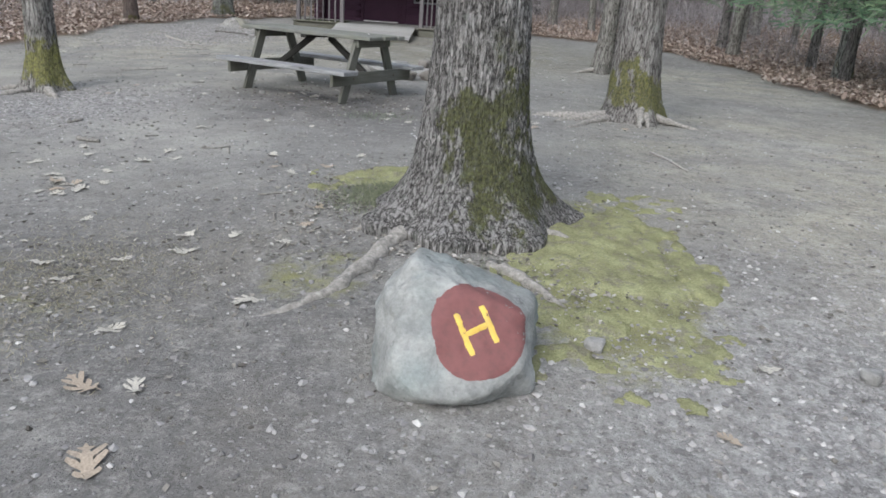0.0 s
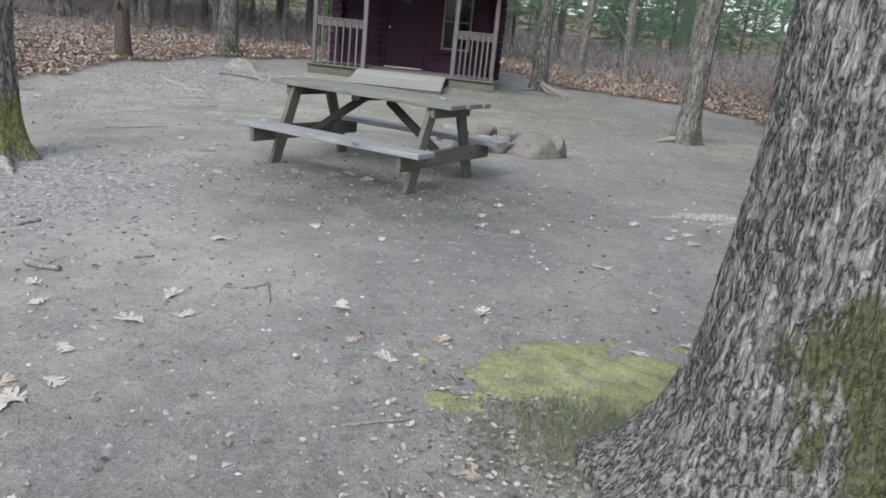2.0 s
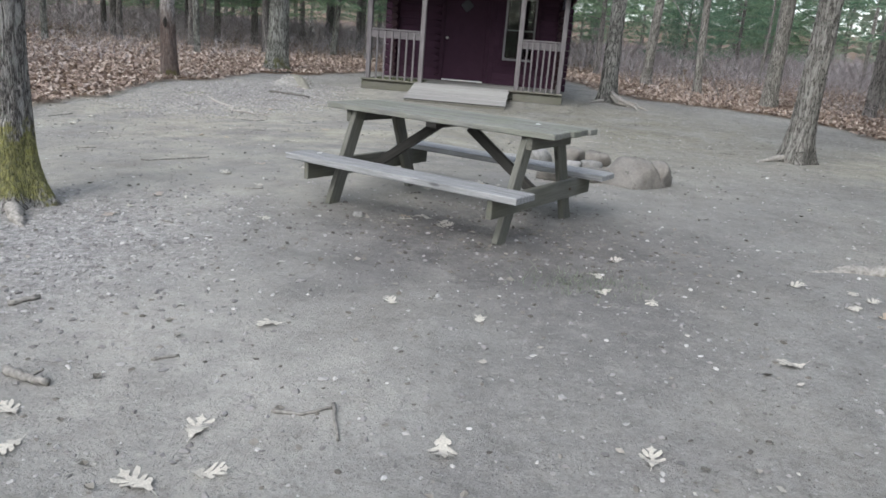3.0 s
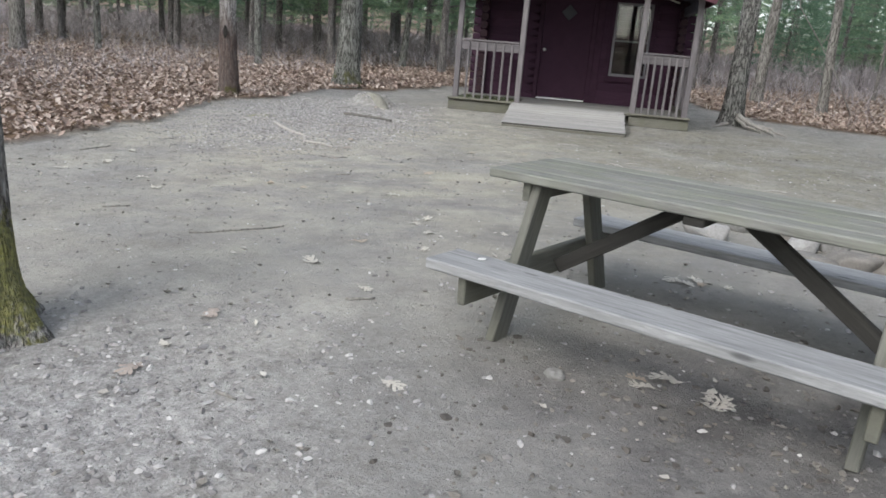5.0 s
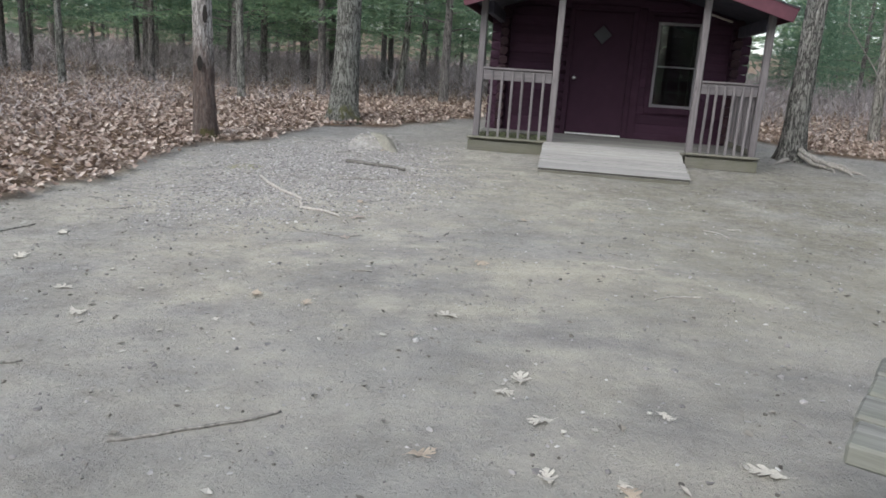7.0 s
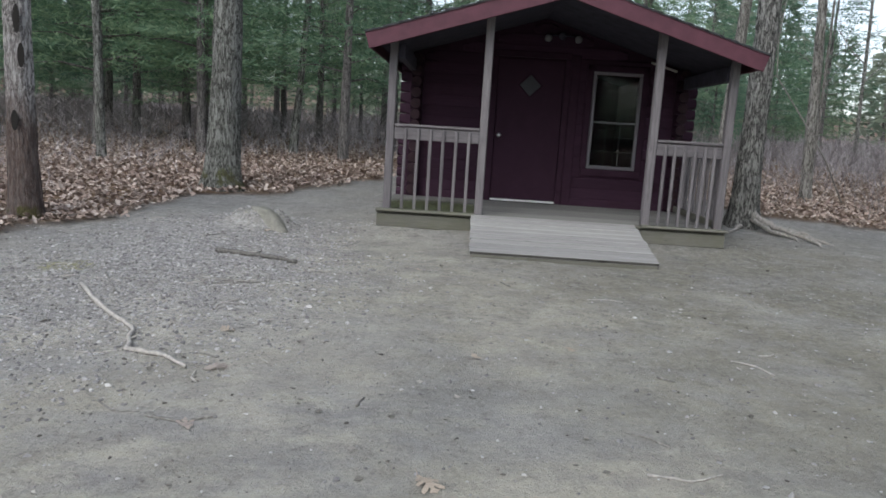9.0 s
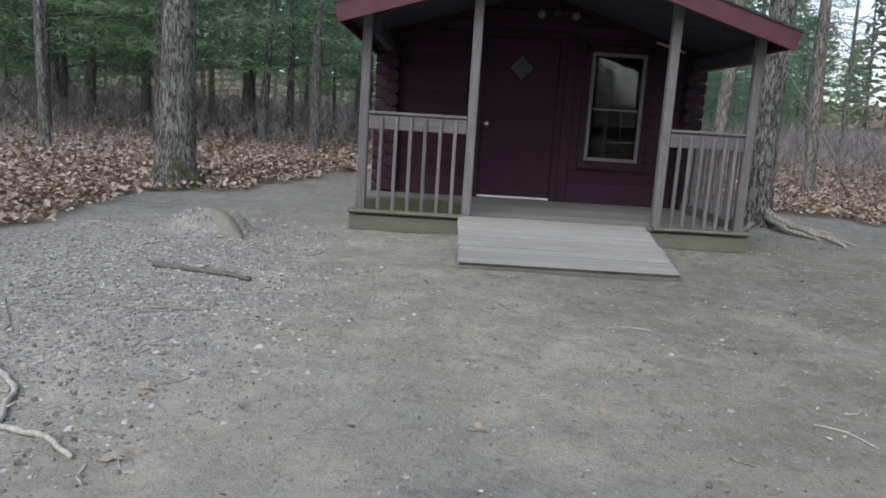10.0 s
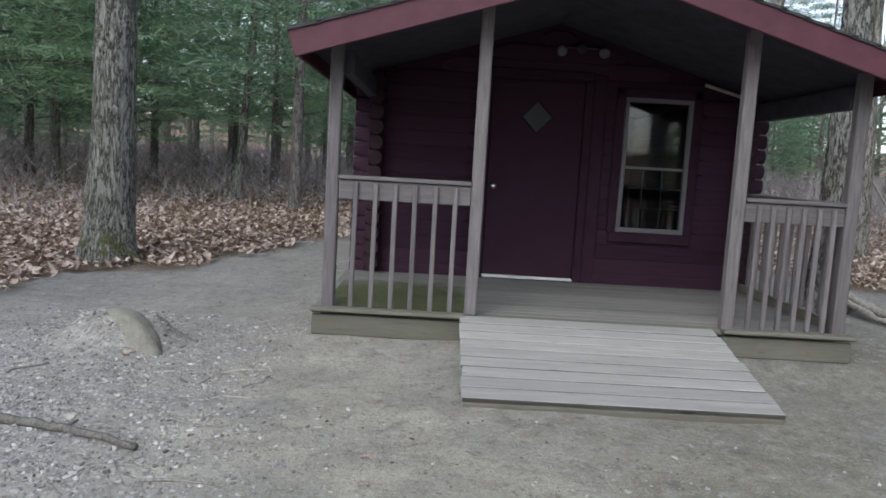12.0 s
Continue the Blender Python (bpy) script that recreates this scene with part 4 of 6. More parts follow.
# ---- picnic table ----
def build_table():
    u = math.degrees(math.atan2(-0.455, 0.89))
    base = Vector((-2.855, 8.49, 0))
    L, W = 1.97, 0.72
    # local frame: x along the table, y across to the far bench, origin at the near left corner, on the ground
    z0 = 0.655
    top, seat = 1.397 - z0, 1.036 - z0
    m = pose(base.x, base.y, z0, 0, 0, u)
    t = thing("picnic_table", m, "weathered grey-green timber picnic table with attached benches", "picnic table")
    pw = W / 5
    for k in range(5):
        plank("tabletop_board", t, TABLE_WOOD, (L + 0.010 * math.sin(k * 4.0), pw - 0.016, 0.042), (L / 2 + 0.006 * math.cos(k * 3), pw * (k + 0.5), top - 0.02 + 0.002 * math.sin(k * 7)), label="")
    for side, y in (("near", -0.43 + 0.12), ("far", W + 0.43 - 0.12)):
        plank("bench_board", t, BENCH_WOOD, (L - 0.005, 0.25, 0.046), (L / 2 + 0.012, y, seat - 0.023), label="pale weathered bench board")
    for x, s in ((0.24, 1), (L - 0.24, -1)):
        # splayed legs, top cleat and bench bearer
        for ya, yb in ((-0.16, 0.13), (W + 0.16, W - 0.13)):
            between("leg", t, LEG_WOOD, (x, ya, -0.02), (x, yb, top - 0.045), 0.118, 0.045, side=(0, 1, 0))
        between("top_cleat", t, LEG_WOOD, (x - s * 0.045, 0.05, top - 0.087), (x - s * 0.045, W - 0.05, top - 0.087), 0.09, 0.042, side=(0, 0, 1))
        between("bench_bearer", t, LEG_WOOD, (x - s * 0.045, -0.40, seat - 0.11), (x - s * 0.045, W + 0.40, seat - 0.11), 0.135, 0.042, "stout cross beam carrying both benches", side=(0, 0, 1))
        between("brace", t, DARK_BRACE, (x - s * 0.0, W / 2, seat - 0.13), (L / 2 - s * 0.13, W / 2, top - 0.075), 0.072, 0.04, "dark diagonal brace", side=(0, 0, 1))
        for y in (-0.03, W + 0.03):
            part("bolt", turned("bolt", [(0.011, 0), (0.011, 0.006), (0.006, 0.009)], 8), METAL_DARK, t, "", pose(x - s * 0.066, y, seat - 0.11, 0, -90 * s, 0))
    plank("centre_cleat", t, DARK_BRACE, (0.09, W - 0.06, 0.04), (L / 2, W / 2, top - 0.062))
    return t


METAL_DARK = plain("rusted_steel", (0.12, 0.085, 0.065), 0.7, metal=0.6, var=0.4, scale=80)
build_table()


def build_flat_scrap(name, x, y, z, size, mat, label, category):
    """A small flat scrap lying on a surface."""
    v, f = [], []
    n = 9
    for zz in (0, 0.004):
        v += [(size * (1 + 0.25 * math.sin(3 * k)) * math.cos(2 * math.pi * k / n), 0.7 * size * math.sin(2 * math.pi * k / n), zz) for k in range(n)]
    f = [tuple(reversed(range(n))), tuple(range(n, 2 * n))] + [(k, (k + 1) % n, n + (k + 1) % n, n + k) for k in range(n)]
    ob = part(name, mesh_of(name, v, f), mat, None, "", pose(x, y, z, 0, 0, 30))
    return tagged(ob, label, category)


# ---- rocks ----
def rock_mesh(name, planes, level=4, rough=0.05, power=9, seed=0, freq=3.0):
    bm = bmesh.new()
    bmesh.ops.create_icosphere(bm, subdivisions=level, radius=1)
    d = np.array([v.co[:] for v in bm.verts])
    f = [tuple(v.index for v in p.verts) for p in bm.faces]
    bm.free()
    d /= np.linalg.norm(d, axis=1, keepdims=True)
    s = 0
    for nx, ny, nz, h in planes:
        n = np.array((nx, ny, nz)) / math.sqrt(nx * nx + ny * ny + nz * nz)
        s = s + (np.clip(d @ n, 0, None) / h) ** power
    r = s ** (-1 / power)
    r = r * (1 + rough * 2 * (fbm(d * freq + seed * 7.7, 5, seed) - 0.5))
    return mesh_of(name, d * r[:, None], f, True)


def build_boulder():
    planes = [(0.15, -0.80, 0.58, 0.236), (-0.90, -0.42, 0.22, 0.290), (0.36, 0.10, 1.0, 0.232), (-0.80, 0.1, 0.55, 0.300), (1.0, -0.10, 0.12, 0.345), (0.1, 1, 0.2, 0.30),
              (0, 0, -1, 0.25), (-1, 0.1, -0.10, 0.300), (-0.1, -1, -0.05, 0.385), (0.55, -0.75, -0.40, 0.375), (-0.45, -0.8, -0.38, 0.385), (0.75, -0.6, 0.6, 0.345),
              (0.05, -0.55, -0.95, 0.305), (-0.55, -0.55, 0.62, 0.305)]
    me = rock_mesh("boulder", planes, 6, 0.10, 30, 4, 2.4)
    # pits and chips
    co = np.array([v.co[:] for v in me.vertices])
    d = co / np.linalg.norm(co, axis=1, keepdims=True)
    dent = -0.014 * np.clip(fbm(co * 9 + 5, 4, 61) - 0.52, 0, 1) * 6 + 0.016 * (fbm(co * 26, 3, 63) - 0.5)
    me.vertices.foreach_set("co", (co + d * dent[:, None]).ravel())
    me.update()
    c = Vector((0.235, 1.92, gz(0.25, 1.9) + 0.165))
    rock = part("boulder", me, BOULDER_ROCK, None, "", Matrix.Translation(c))
    tagged(rock, "grey granite boulder with a red disc and yellow letter H", "boulder")
    from mathutils.bvhtree import BVHTree
    tree = BVHTree.FromPolygons([v.co[:] for v in me.vertices], [tuple(p.vertices) for p in me.polygons])
    n = Vector((0.16, -0.80, 0.58)).normalized()
    right = Vector((0.93, 0.30, -0.10))
    right = (right - n * right.dot(n)).normalized()
    up = n.cross(right)
    centre = Vector((0.125, -0.17, 0.075))

    def drop(a, b, lift):
        o = centre + right * a + up * b + n * 1.0
        hit = tree.ray_cast(o, -n)
        return (hit[0] + n * lift) if hit[0] else (centre + right * a + up * b)

    v, f, rings, seg = [], [], 14, 56
    v.append(drop(0, 0, 0.0025)[:])
    for i in range(1, rings + 1):
        for k in range(seg):
            t = 2 * math.pi * k / seg
            R = 0.196 * (1 + 0.03 * math.sin(3 * t + 1) + 0.012 * math.sin(5 * t) + 0.003 * math.sin(23 * t))
            v.append(drop(R * i / rings * math.cos(t), R * i / rings * math.sin(t) * 1.02, 0.004 if i < rings else -0.004)[:])
    f += [(0, 1 + k, 1 + (k + 1) % seg) for k in range(seg)]
    for i in range(rings - 1):
        for k in range(seg):
            a, b = 1 + i * seg + k, 1 + i * seg + (k + 1) % seg
            f.append((a, a + seg, b + seg, b))
    part("painted_disc", mesh_of("painted_disc", v, f, True), RED_PAINT, rock, "dull red painted disc")

    def stroke(v, f, a, b, w, lift):
        a, b = Vector(a), Vector(b)
        d = (b - a).normalized()
        s = Vector((-d.y, d.x))
        n0, cols = len(v), 5
        steps = 18
        for i in range(steps + 1):
            t = i / steps
            edge = 1 - 0.5 * max(0, 1 - min(t, 1 - t) * 12) ** 2
            for j in range(cols):
                q = a.lerp(b, t) + s * w * edge * ((j / (cols - 1)) - 0.5) * (1 + 0.06 * math.sin(17 * t + j))
                v.append(drop(q.x, q.y, lift if 0 < j < cols - 1 and 0 < i < steps else 0.001)[:])
        for i in range(steps):
            for j in range(cols - 1):
                p = n0 + i * cols + j
                f.append((p, p + cols, p + cols + 1, p + 1))

    v, f = [], []
    tilt = math.radians(22)
    rot = lambda p: (p[0] * math.cos(tilt) - p[1] * math.sin(tilt) - 0.012, p[0] * math.sin(tilt) + p[1] * math.cos(tilt) + 0.0)
    stroke(v, f, rot((-0.052, -0.095)), rot((-0.052, 0.09)), 0.036, 0.005)
    stroke(v, f, rot((0.052, -0.082)), rot((0.052, 0.085)), 0.036, 0.005)
    stroke(v, f, rot((-0.045, -0.005)), rot((0.045, 0.002)), 0.032, 0.0056)
    part("letter_h", mesh_of("letter_h", v, f, True), YELLOW_PAINT, rock, "yellow painted capital letter H")


build_boulder()


def build_stone(x, y, w, d, h, seed, mat, label, group="stones of the fire ring", sink=0.15, rot=0, name="field_stone"):
    rnd = random.Random(seed)
    planes = []
    for k in range(11):
        t, e = rnd.uniform(0, 2 * math.pi), rnd.uniform(-0.6, 0.9)
        planes.append((math.cos(t), math.sin(t), e, rnd.uniform(0.8, 1.0)))
    planes += [(0, 0, 1, 0.9), (0, 0, -1, 0.8)]
    me = rock_mesh("field_stone", planes, 4, 0.11, 8, seed, 2.4)
    me.transform(Matrix.Diagonal((w / 2, d / 2, h / 2, 1)))
    low = min(v.co.z for v in me.vertices)
    ob = part(name, me, mat, None, "", pose(x, y, gz(x, y) - low - sink * h, 0, 0, rot))
    return tagged(ob, label, "stone", group)


build_stone(-0.22, 10.12, 0.52, 0.42, 0.36, 3, FIELD_ROCK, "large rounded brown-grey fieldstone of a fire ring", rot=10)
build_stone(0.06, 10.22, 0.24, 0.30, 0.32, 5, FIELD_ROCK, "angular brown fieldstone leaning on a larger one")
build_stone(-0.62, 10.15, 0.36, 0.30, 0.17, 7, FIELD_ROCK, "low brown-grey fieldstone of a fire ring", rot=30)
build_stone(-0.98, 10.05, 0.36, 0.30, 0.17, 8, FIELD_ROCK, "flat grey-brown fieldstone of a fire ring")
build_stone(-0.50, 11.15, 0.38, 0.30, 0.20, 11, FIELD_ROCK, "blocky fieldstone of a fire ring")
build_stone(-0.78, 10.95, 0.28, 0.26, 0.28, 12, FIELD_ROCK, "upright brown fieldstone of a fire ring")
build_stone(-1.15, 11.05, 0.34, 0.28, 0.2, 13, PALE_ROCK, "pale grey fieldstone of a fire ring", rot=20)
build_stone(-1.42, 10.62, 0.28, 0.24, 0.16, 14, PALE_ROCK, "pale grey flat stone of a fire ring")
build_stone(-0.58, 10.62, 0.24, 0.20, 0.17, 15, PALE_ROCK, "small pale round stone inside a fire ring")
build_stone(-0.82, 10.55, 0.22, 0.20, 0.15, 16, PALE_ROCK, "small pale stone inside a fire ring")
build_stone(-6.16, 18.04, 0.50, 0.34, 0.34, 27, TAN_ROCK, "half-buried tan rock with thin moss on a low earth mound", group="loose stones", sink=0.74, rot=-15)
build_stone(0.88, 2.15, 0.10, 0.09, 0.08, 31, PALE_ROCK, "small pale stone beside the boulder", group="loose stones")
build_stone(-0.02, 1.95, 0.07, 0.10, 0.08, 32, PALE_ROCK, "small pale stone tucked behind the boulder", group="loose stones")
build_stone(2.05, 2.1, 0.09, 0.08, 0.07, 33, PALE_ROCK, "small pale stone lying on gravel", group="loose stones")
build_stone(-2.42, 7.92, 0.09, 0.08, 0.06, 34, PALE_ROCK, "small grey stone at the picnic table's foot", group="loose stones")


# ---- trees ----
def trunk_mesh(name, height, r0, r1, flare, flare_h, lobes, seg, dz, relief, seed, lean=(0, 0), bend=0.0, top_dz=0.35, bark_top=6.0, broad=0.0):
    """A tapered trunk with a root flare and furrowed bark."""
    rnd = random.Random(seed)
    zs = list(np.arange(-0.15, min(bark_top, height), dz))
    while zs[-1] < height:
        zs.append(zs[-1] + top_dz)
    zs = np.array(zs)
    th = np.arange(seg) * 2 * math.pi / seg
    Z, T = np.meshgrid(zs, th, indexing="ij")
    zz = np.clip(Z, 0, None)
    k = np.clip(zz / height, 0, 1)
    R = r0 + (r1 - r0) * k ** 0.8
    lob = 0
    for i in range(lobes):
        a = 2 * math.pi * (i + rnd.uniform(-0.25, 0.25)) / lobes
        dd = np.angle(np.exp(1j * (T - a)))
        lob = lob + rnd.uniform(0.6, 1.3) * np.exp(-(dd / 0.35) ** 2)
    R = R * (1 + broad * np.exp(-zz / 0.6))
    R = R * (1 + flare * np.exp(-zz / flare_h) * (0.35 + 0.75 * lob))
    C = np.stack([np.cos(T) * R, np.sin(T) * R, Z * 0.24], -1).reshape(-1, 3)
    n1 = fbm(C * (46.0 if seg > 100 else 22.0), 3, seed)
    ridge = np.clip(np.abs(2 * n1 - 1) * 5.0, 0, 1)
    lump = fbm(C * np.array((3.2, 3.2, 5.0)), 3, seed + 5) - 0.5
    R = R + (relief * (ridge - 0.5) * np.clip(0.25 + zz.ravel() / 0.45, 0, 1) + 0.10 * r0 * 2 * lump).reshape(R.shape)
    ox = lean[0] * zz + bend * np.sin(zz * 0.5 + seed)
    oy = lean[1] * zz + bend * 0.6 * np.cos(zz * 0.43 + seed) - bend * 0.6 * math.cos(seed)
    ox = ox - bend * math.sin(seed)
    V = np.stack([np.cos(T) * R + ox, np.sin(T) * R + oy, Z], -1).reshape(-1, 3)
    idx = np.arange(len(V)).reshape(len(zs), seg)
    nxt = np.roll(idx, -1, 1)
    F = np.stack([idx[:-1], nxt[:-1], nxt[1:], idx[1:]], -1).reshape(-1, 4)
    faces = F.tolist() + [idx[-1].tolist()]
    tip = (lean[0] * height + bend * math.sin(height * 0.5 + seed) - bend * math.sin(seed), lean[1] * height + bend * 0.6 * math.cos(height * 0.43 + seed) - bend * 0.6 * math.cos(seed))
    return mesh_of(name, V, faces, True), tip


def limb_mesh(name, seed, start, height, reach, r, count, depth=3, lean=(0, 0)):
    """Bare forking limbs from the trunk's upper half."""
    rnd = random.Random(seed)
    tb = Tubes()

    def grow(p, d, length, rad, level):
        pts, rr, q = [p.copy()], [rad], p.copy()
        n = 4
        dd = d.copy()
        for i in range(n):
            dd = (dd + Vector((rnd.uniform(-0.28, 0.28), rnd.uniform(-0.28, 0.28), rnd.uniform(-0.05, 0.25)))).normalized()
            q = q + dd * length / n
            pts.append(q.copy())
            rr.append(rad * (1 - 0.75 * (i + 1) / n))
            if level > 0 and i >= 1:
                for _ in range(rnd.choice((1, 2))):
                    side = (dd + Vector((rnd.uniform(-1, 1), rnd.uniform(-1, 1), rnd.uniform(-0.3, 0.7)))).normalized()
                    grow(q, side, length * rnd.uniform(0.4, 0.65), rr[-1] * 0.75, level - 1)
        tb.add(pts, rr, 5 if rad > 0.03 else 3, cap=False)

    for i in range(count):
        h = start + (height - start) * (i + rnd.random() * 0.6) / count
        a = i * 2.4 + rnd.uniform(-0.4, 0.4)
        k = 1 - 0.6 * (h - start) / max(height - start, 0.1)
        grow(Vector((lean[0] * h, lean[1] * h, h)), Vector((math.cos(a), math.sin(a), rnd.uniform(0.3, 0.8))).normalized(), reach * k * rnd.uniform(0.7, 1.1), r * k * rnd.uniform(0.6, 1.0), depth - 1)
    return tb.mesh(name)


def root(tb, pts, r):
    """A surface root along pts of the plan, half sunk in the earth; offsets are local to base."""
    n = len(pts)
    tb.add(pts, [r * (1 - 0.68 * (i / (n - 1)) ** 1.5) * (1 + 0.18 * math.sin(2.3 * i + 1)) for i in range(n)], 9)


def build_oak(x, y, r, height, label, mat, seed, lean=(0, 0), flare=0.7, flare_h=0.22, lobes=5, fine=False, roots=(), thick=1.0, limbs=True, limb_start=5.0, bend=0.02):
    z = gz(x, y)
    name = "oak_tree"
    t = thing(name, pose(x, y, z), label, "tree")
    seg, dz = (150, 0.016) if fine else (44, 0.05)
    me, tip = trunk_mesh("trunk", height, r, r * 0.42, flare, flare_h, lobes, seg, dz, 0.016 if fine else 0.018, seed, lean, bend, bark_top=4.2 if fine else 5.0, broad=0.55 if fine else 0.1)
    part("trunk", me, mat, t)
    if limbs:
        part("crown", limb_mesh("crown", seed + 3, limb_start, height, height * 0.36, r * 0.42, 9, 3, lean), BARK_GREY, t, "bare leafless limbs and twigs")
    for k, path in enumerate(roots):
        tb = Tubes()
        pts = []
        for px, py, lift in path:
            pts.append((px - x, py - y, gz(px, py) + lift - z))
        rr = (0.042 if k == 0 else 0.03) * thick * (1.3 if fine and k < 2 else 1.0)
        # finer steps along the way
        fine_pts = []
        for a, b in zip(pts, pts[1:]):
            for i in range(4):
                s = i / 4
                fine_pts.append(tuple(a[j] + (b[j] - a[j]) * s + (0.012 * math.sin(9 * (a[j] + s) + k) if j < 2 else 0) for j in range(3)))
        fine_pts.append(pts[-1])
        root(tb, fine_pts, rr)
        nv = np.array(tb.v)
        nv += 0.036 * (np.stack([fbm(nv * 19 + 3, 3, k), fbm(nv * 19 + 31, 3, k + 4), fbm(nv * 19 + 57, 3, k + 8)], 1) - 0.5)
        tb.v = nv.tolist()
        part("root", tb.mesh("root"), ROOTWOOD, t, "worn surface root")
    return t


build_oak(0.25, 3.66, 0.268, 15.0, "large grey-barked oak with a moss-covered flared foot, behind a painted boulder", BARK_OAK, 2, lean=(0.0, 0.01), flare=0.62, flare_h=0.20, lobes=7, fine=True,
          roots=[[(0.0, 3.46, 0.03), (-0.17, 3.16, 0.0), (-0.28, 2.84, -0.008), (-0.39, 2.54, -0.016), (-0.53, 2.34, -0.02), (-0.76, 2.20, -0.04)],
                 [(0.40, 2.96, -0.02), (0.50, 2.84, 0.014), (0.62, 2.71, 0.018), (0.74, 2.57, 0.008), (0.84, 2.46, -0.04)],
                 [(0.62, 3.5, 0.04), (0.86, 3.35, 0.015), (1.02, 3.25, -0.03)], [(-0.15, 3.5, 0.04), (-0.35, 3.4, 0.01), (-0.5, 3.3, -0.03)]])
build_oak(-4.97, 7.7, 0.16, 13.0, "grey oak with bright moss on its foot and spreading roots", BARK_MOSSY, 5, thick=1.4, flare=0.9, flare_h=0.20, lobes=5,
          roots=[[(-4.88, 7.55, 0.03), (-4.68, 7.33, 0.015), (-4.5, 7.15, -0.02)], [(-5.05, 7.5, 0.03), (-5.2, 7.25, 0.01), (-5.33, 7.1, -0.03)], [(-5.15, 7.7, 0.03), (-5.4, 7.6, 0.01), (-5.62, 7.5, -0.03)]])
build_oak(1.93, 7.92, 0.262, 15.0, "grey oak with mossy foot and long exposed roots", BARK_FOOT, 9, lean=(-0.012, 0), flare=0.62, flare_h=0.24, lobes=5, thick=1.6,
          roots=[[(1.75, 7.8, 0.05), (1.35, 7.72, 0.02), (0.95, 7.75, 0.0), (0.6, 7.62, -0.03)], [(1.7, 7.7, 0.04), (1.42, 7.48, 0.01), (1.22, 7.15, -0.005), (1.05, 6.95, -0.03)], [(1.6, 7.75, 0.03), (1.2, 7.6, 0.0), (0.95, 7.35, -0.03)], [(2.1, 7.75, 0.08), (2.4, 7.6, 0.03), (2.7, 7.5, -0.03)], [(1.99, 7.66, 0.20), (1.97, 7.5, 0.10), (1.95, 7.36, 0.03), (1.94, 7.28, -0.03)], [(2.04, 7.66, 0.18), (2.04, 7.48, 0.06), (2.05, 7.33, -0.03)]])
build_oak(2.24, 13.0, 0.145, 13.0, "slender grey oak with a flared foot in the clearing", BARK_GREY, 12, lean=(0.012, 0.0), flare=0.8, flare_h=0.25, lobes=4,
          roots=[[(2.2, 13.0, 0.08), (1.9, 12.9, 0.03), (1.7, 12.85, -0.03)]])
snag = build_oak(-8.70, 17.5, 0.165, 7.5, "dead barkless snag with dark woodpecker holes at the leaf edge", BARK_DEAD, 15, flare=0.25, flare_h=0.15, lobes=3, limbs=False, bend=0.03)
build_oak(-7.75, 21.25, 0.25, 15.0, "lichen-spotted grey oak at the leaf-covered edge", BARK_LICHEN, 18, lean=(0.012, 0), flare=0.55, flare_h=0.25, lobes=5)
build_oak(0.44, 20.95, 0.185, 15.0, "grey oak with knotted roots beside the cabin porch", BARK_DARK, 21, thick=1.2, lean=(0.01, 0), flare=0.6, flare_h=0.3, lobes=5,
          roots=[[(0.52, 20.75, 0.22), (0.68, 20.35, 0.10), (0.76, 20.0, 0.09), (0.95, 19.7, 0.05), (1.0, 19.35, -0.03)], [(0.58, 20.85, 0.2), (0.8, 20.5, 0.08), (1.02, 20.1, 0.07), (1.12, 19.8, 0.02), (1.3, 19.6, -0.03)], [(0.5, 20.7, 0.15), (0.6, 20.2, 0.06), (0.82, 19.9, 0.03), (0.8, 19.6, -0.03)], [(0.45, 20.9, 0.06), (0.15, 20.4, 0.03), (-0.1, 20.1, -0.03)]])
for _x, _z, _h in ((0.02, 2.15, 0.30), (0.06, 1.78, 0.26), (-0.03, 1.1, 0.22)):
    _v, _f = [], []
    for _k in range(12):
        _t = 2 * math.pi * _k / 12
        _v.append((0.035 * math.cos(_t), 0.0, 0.5 * _h * math.sin(_t)))
    _v += [(0.6 * a, 0.05, 0.7 * c) for a, b, c in _v[:12]]
    _f = [(_k, (_k + 1) % 12, 12 + (_k + 1) % 12, 12 + _k) for _k in range(12)] + [tuple(range(12)), tuple(reversed(range(12, 24)))]
    part("hollow", mesh_of("hollow", _v, _f), HOLLOW, snag, "dark rotten hollow", pose(_x + 0.05, -0.185, _z, 0, 0, 20))


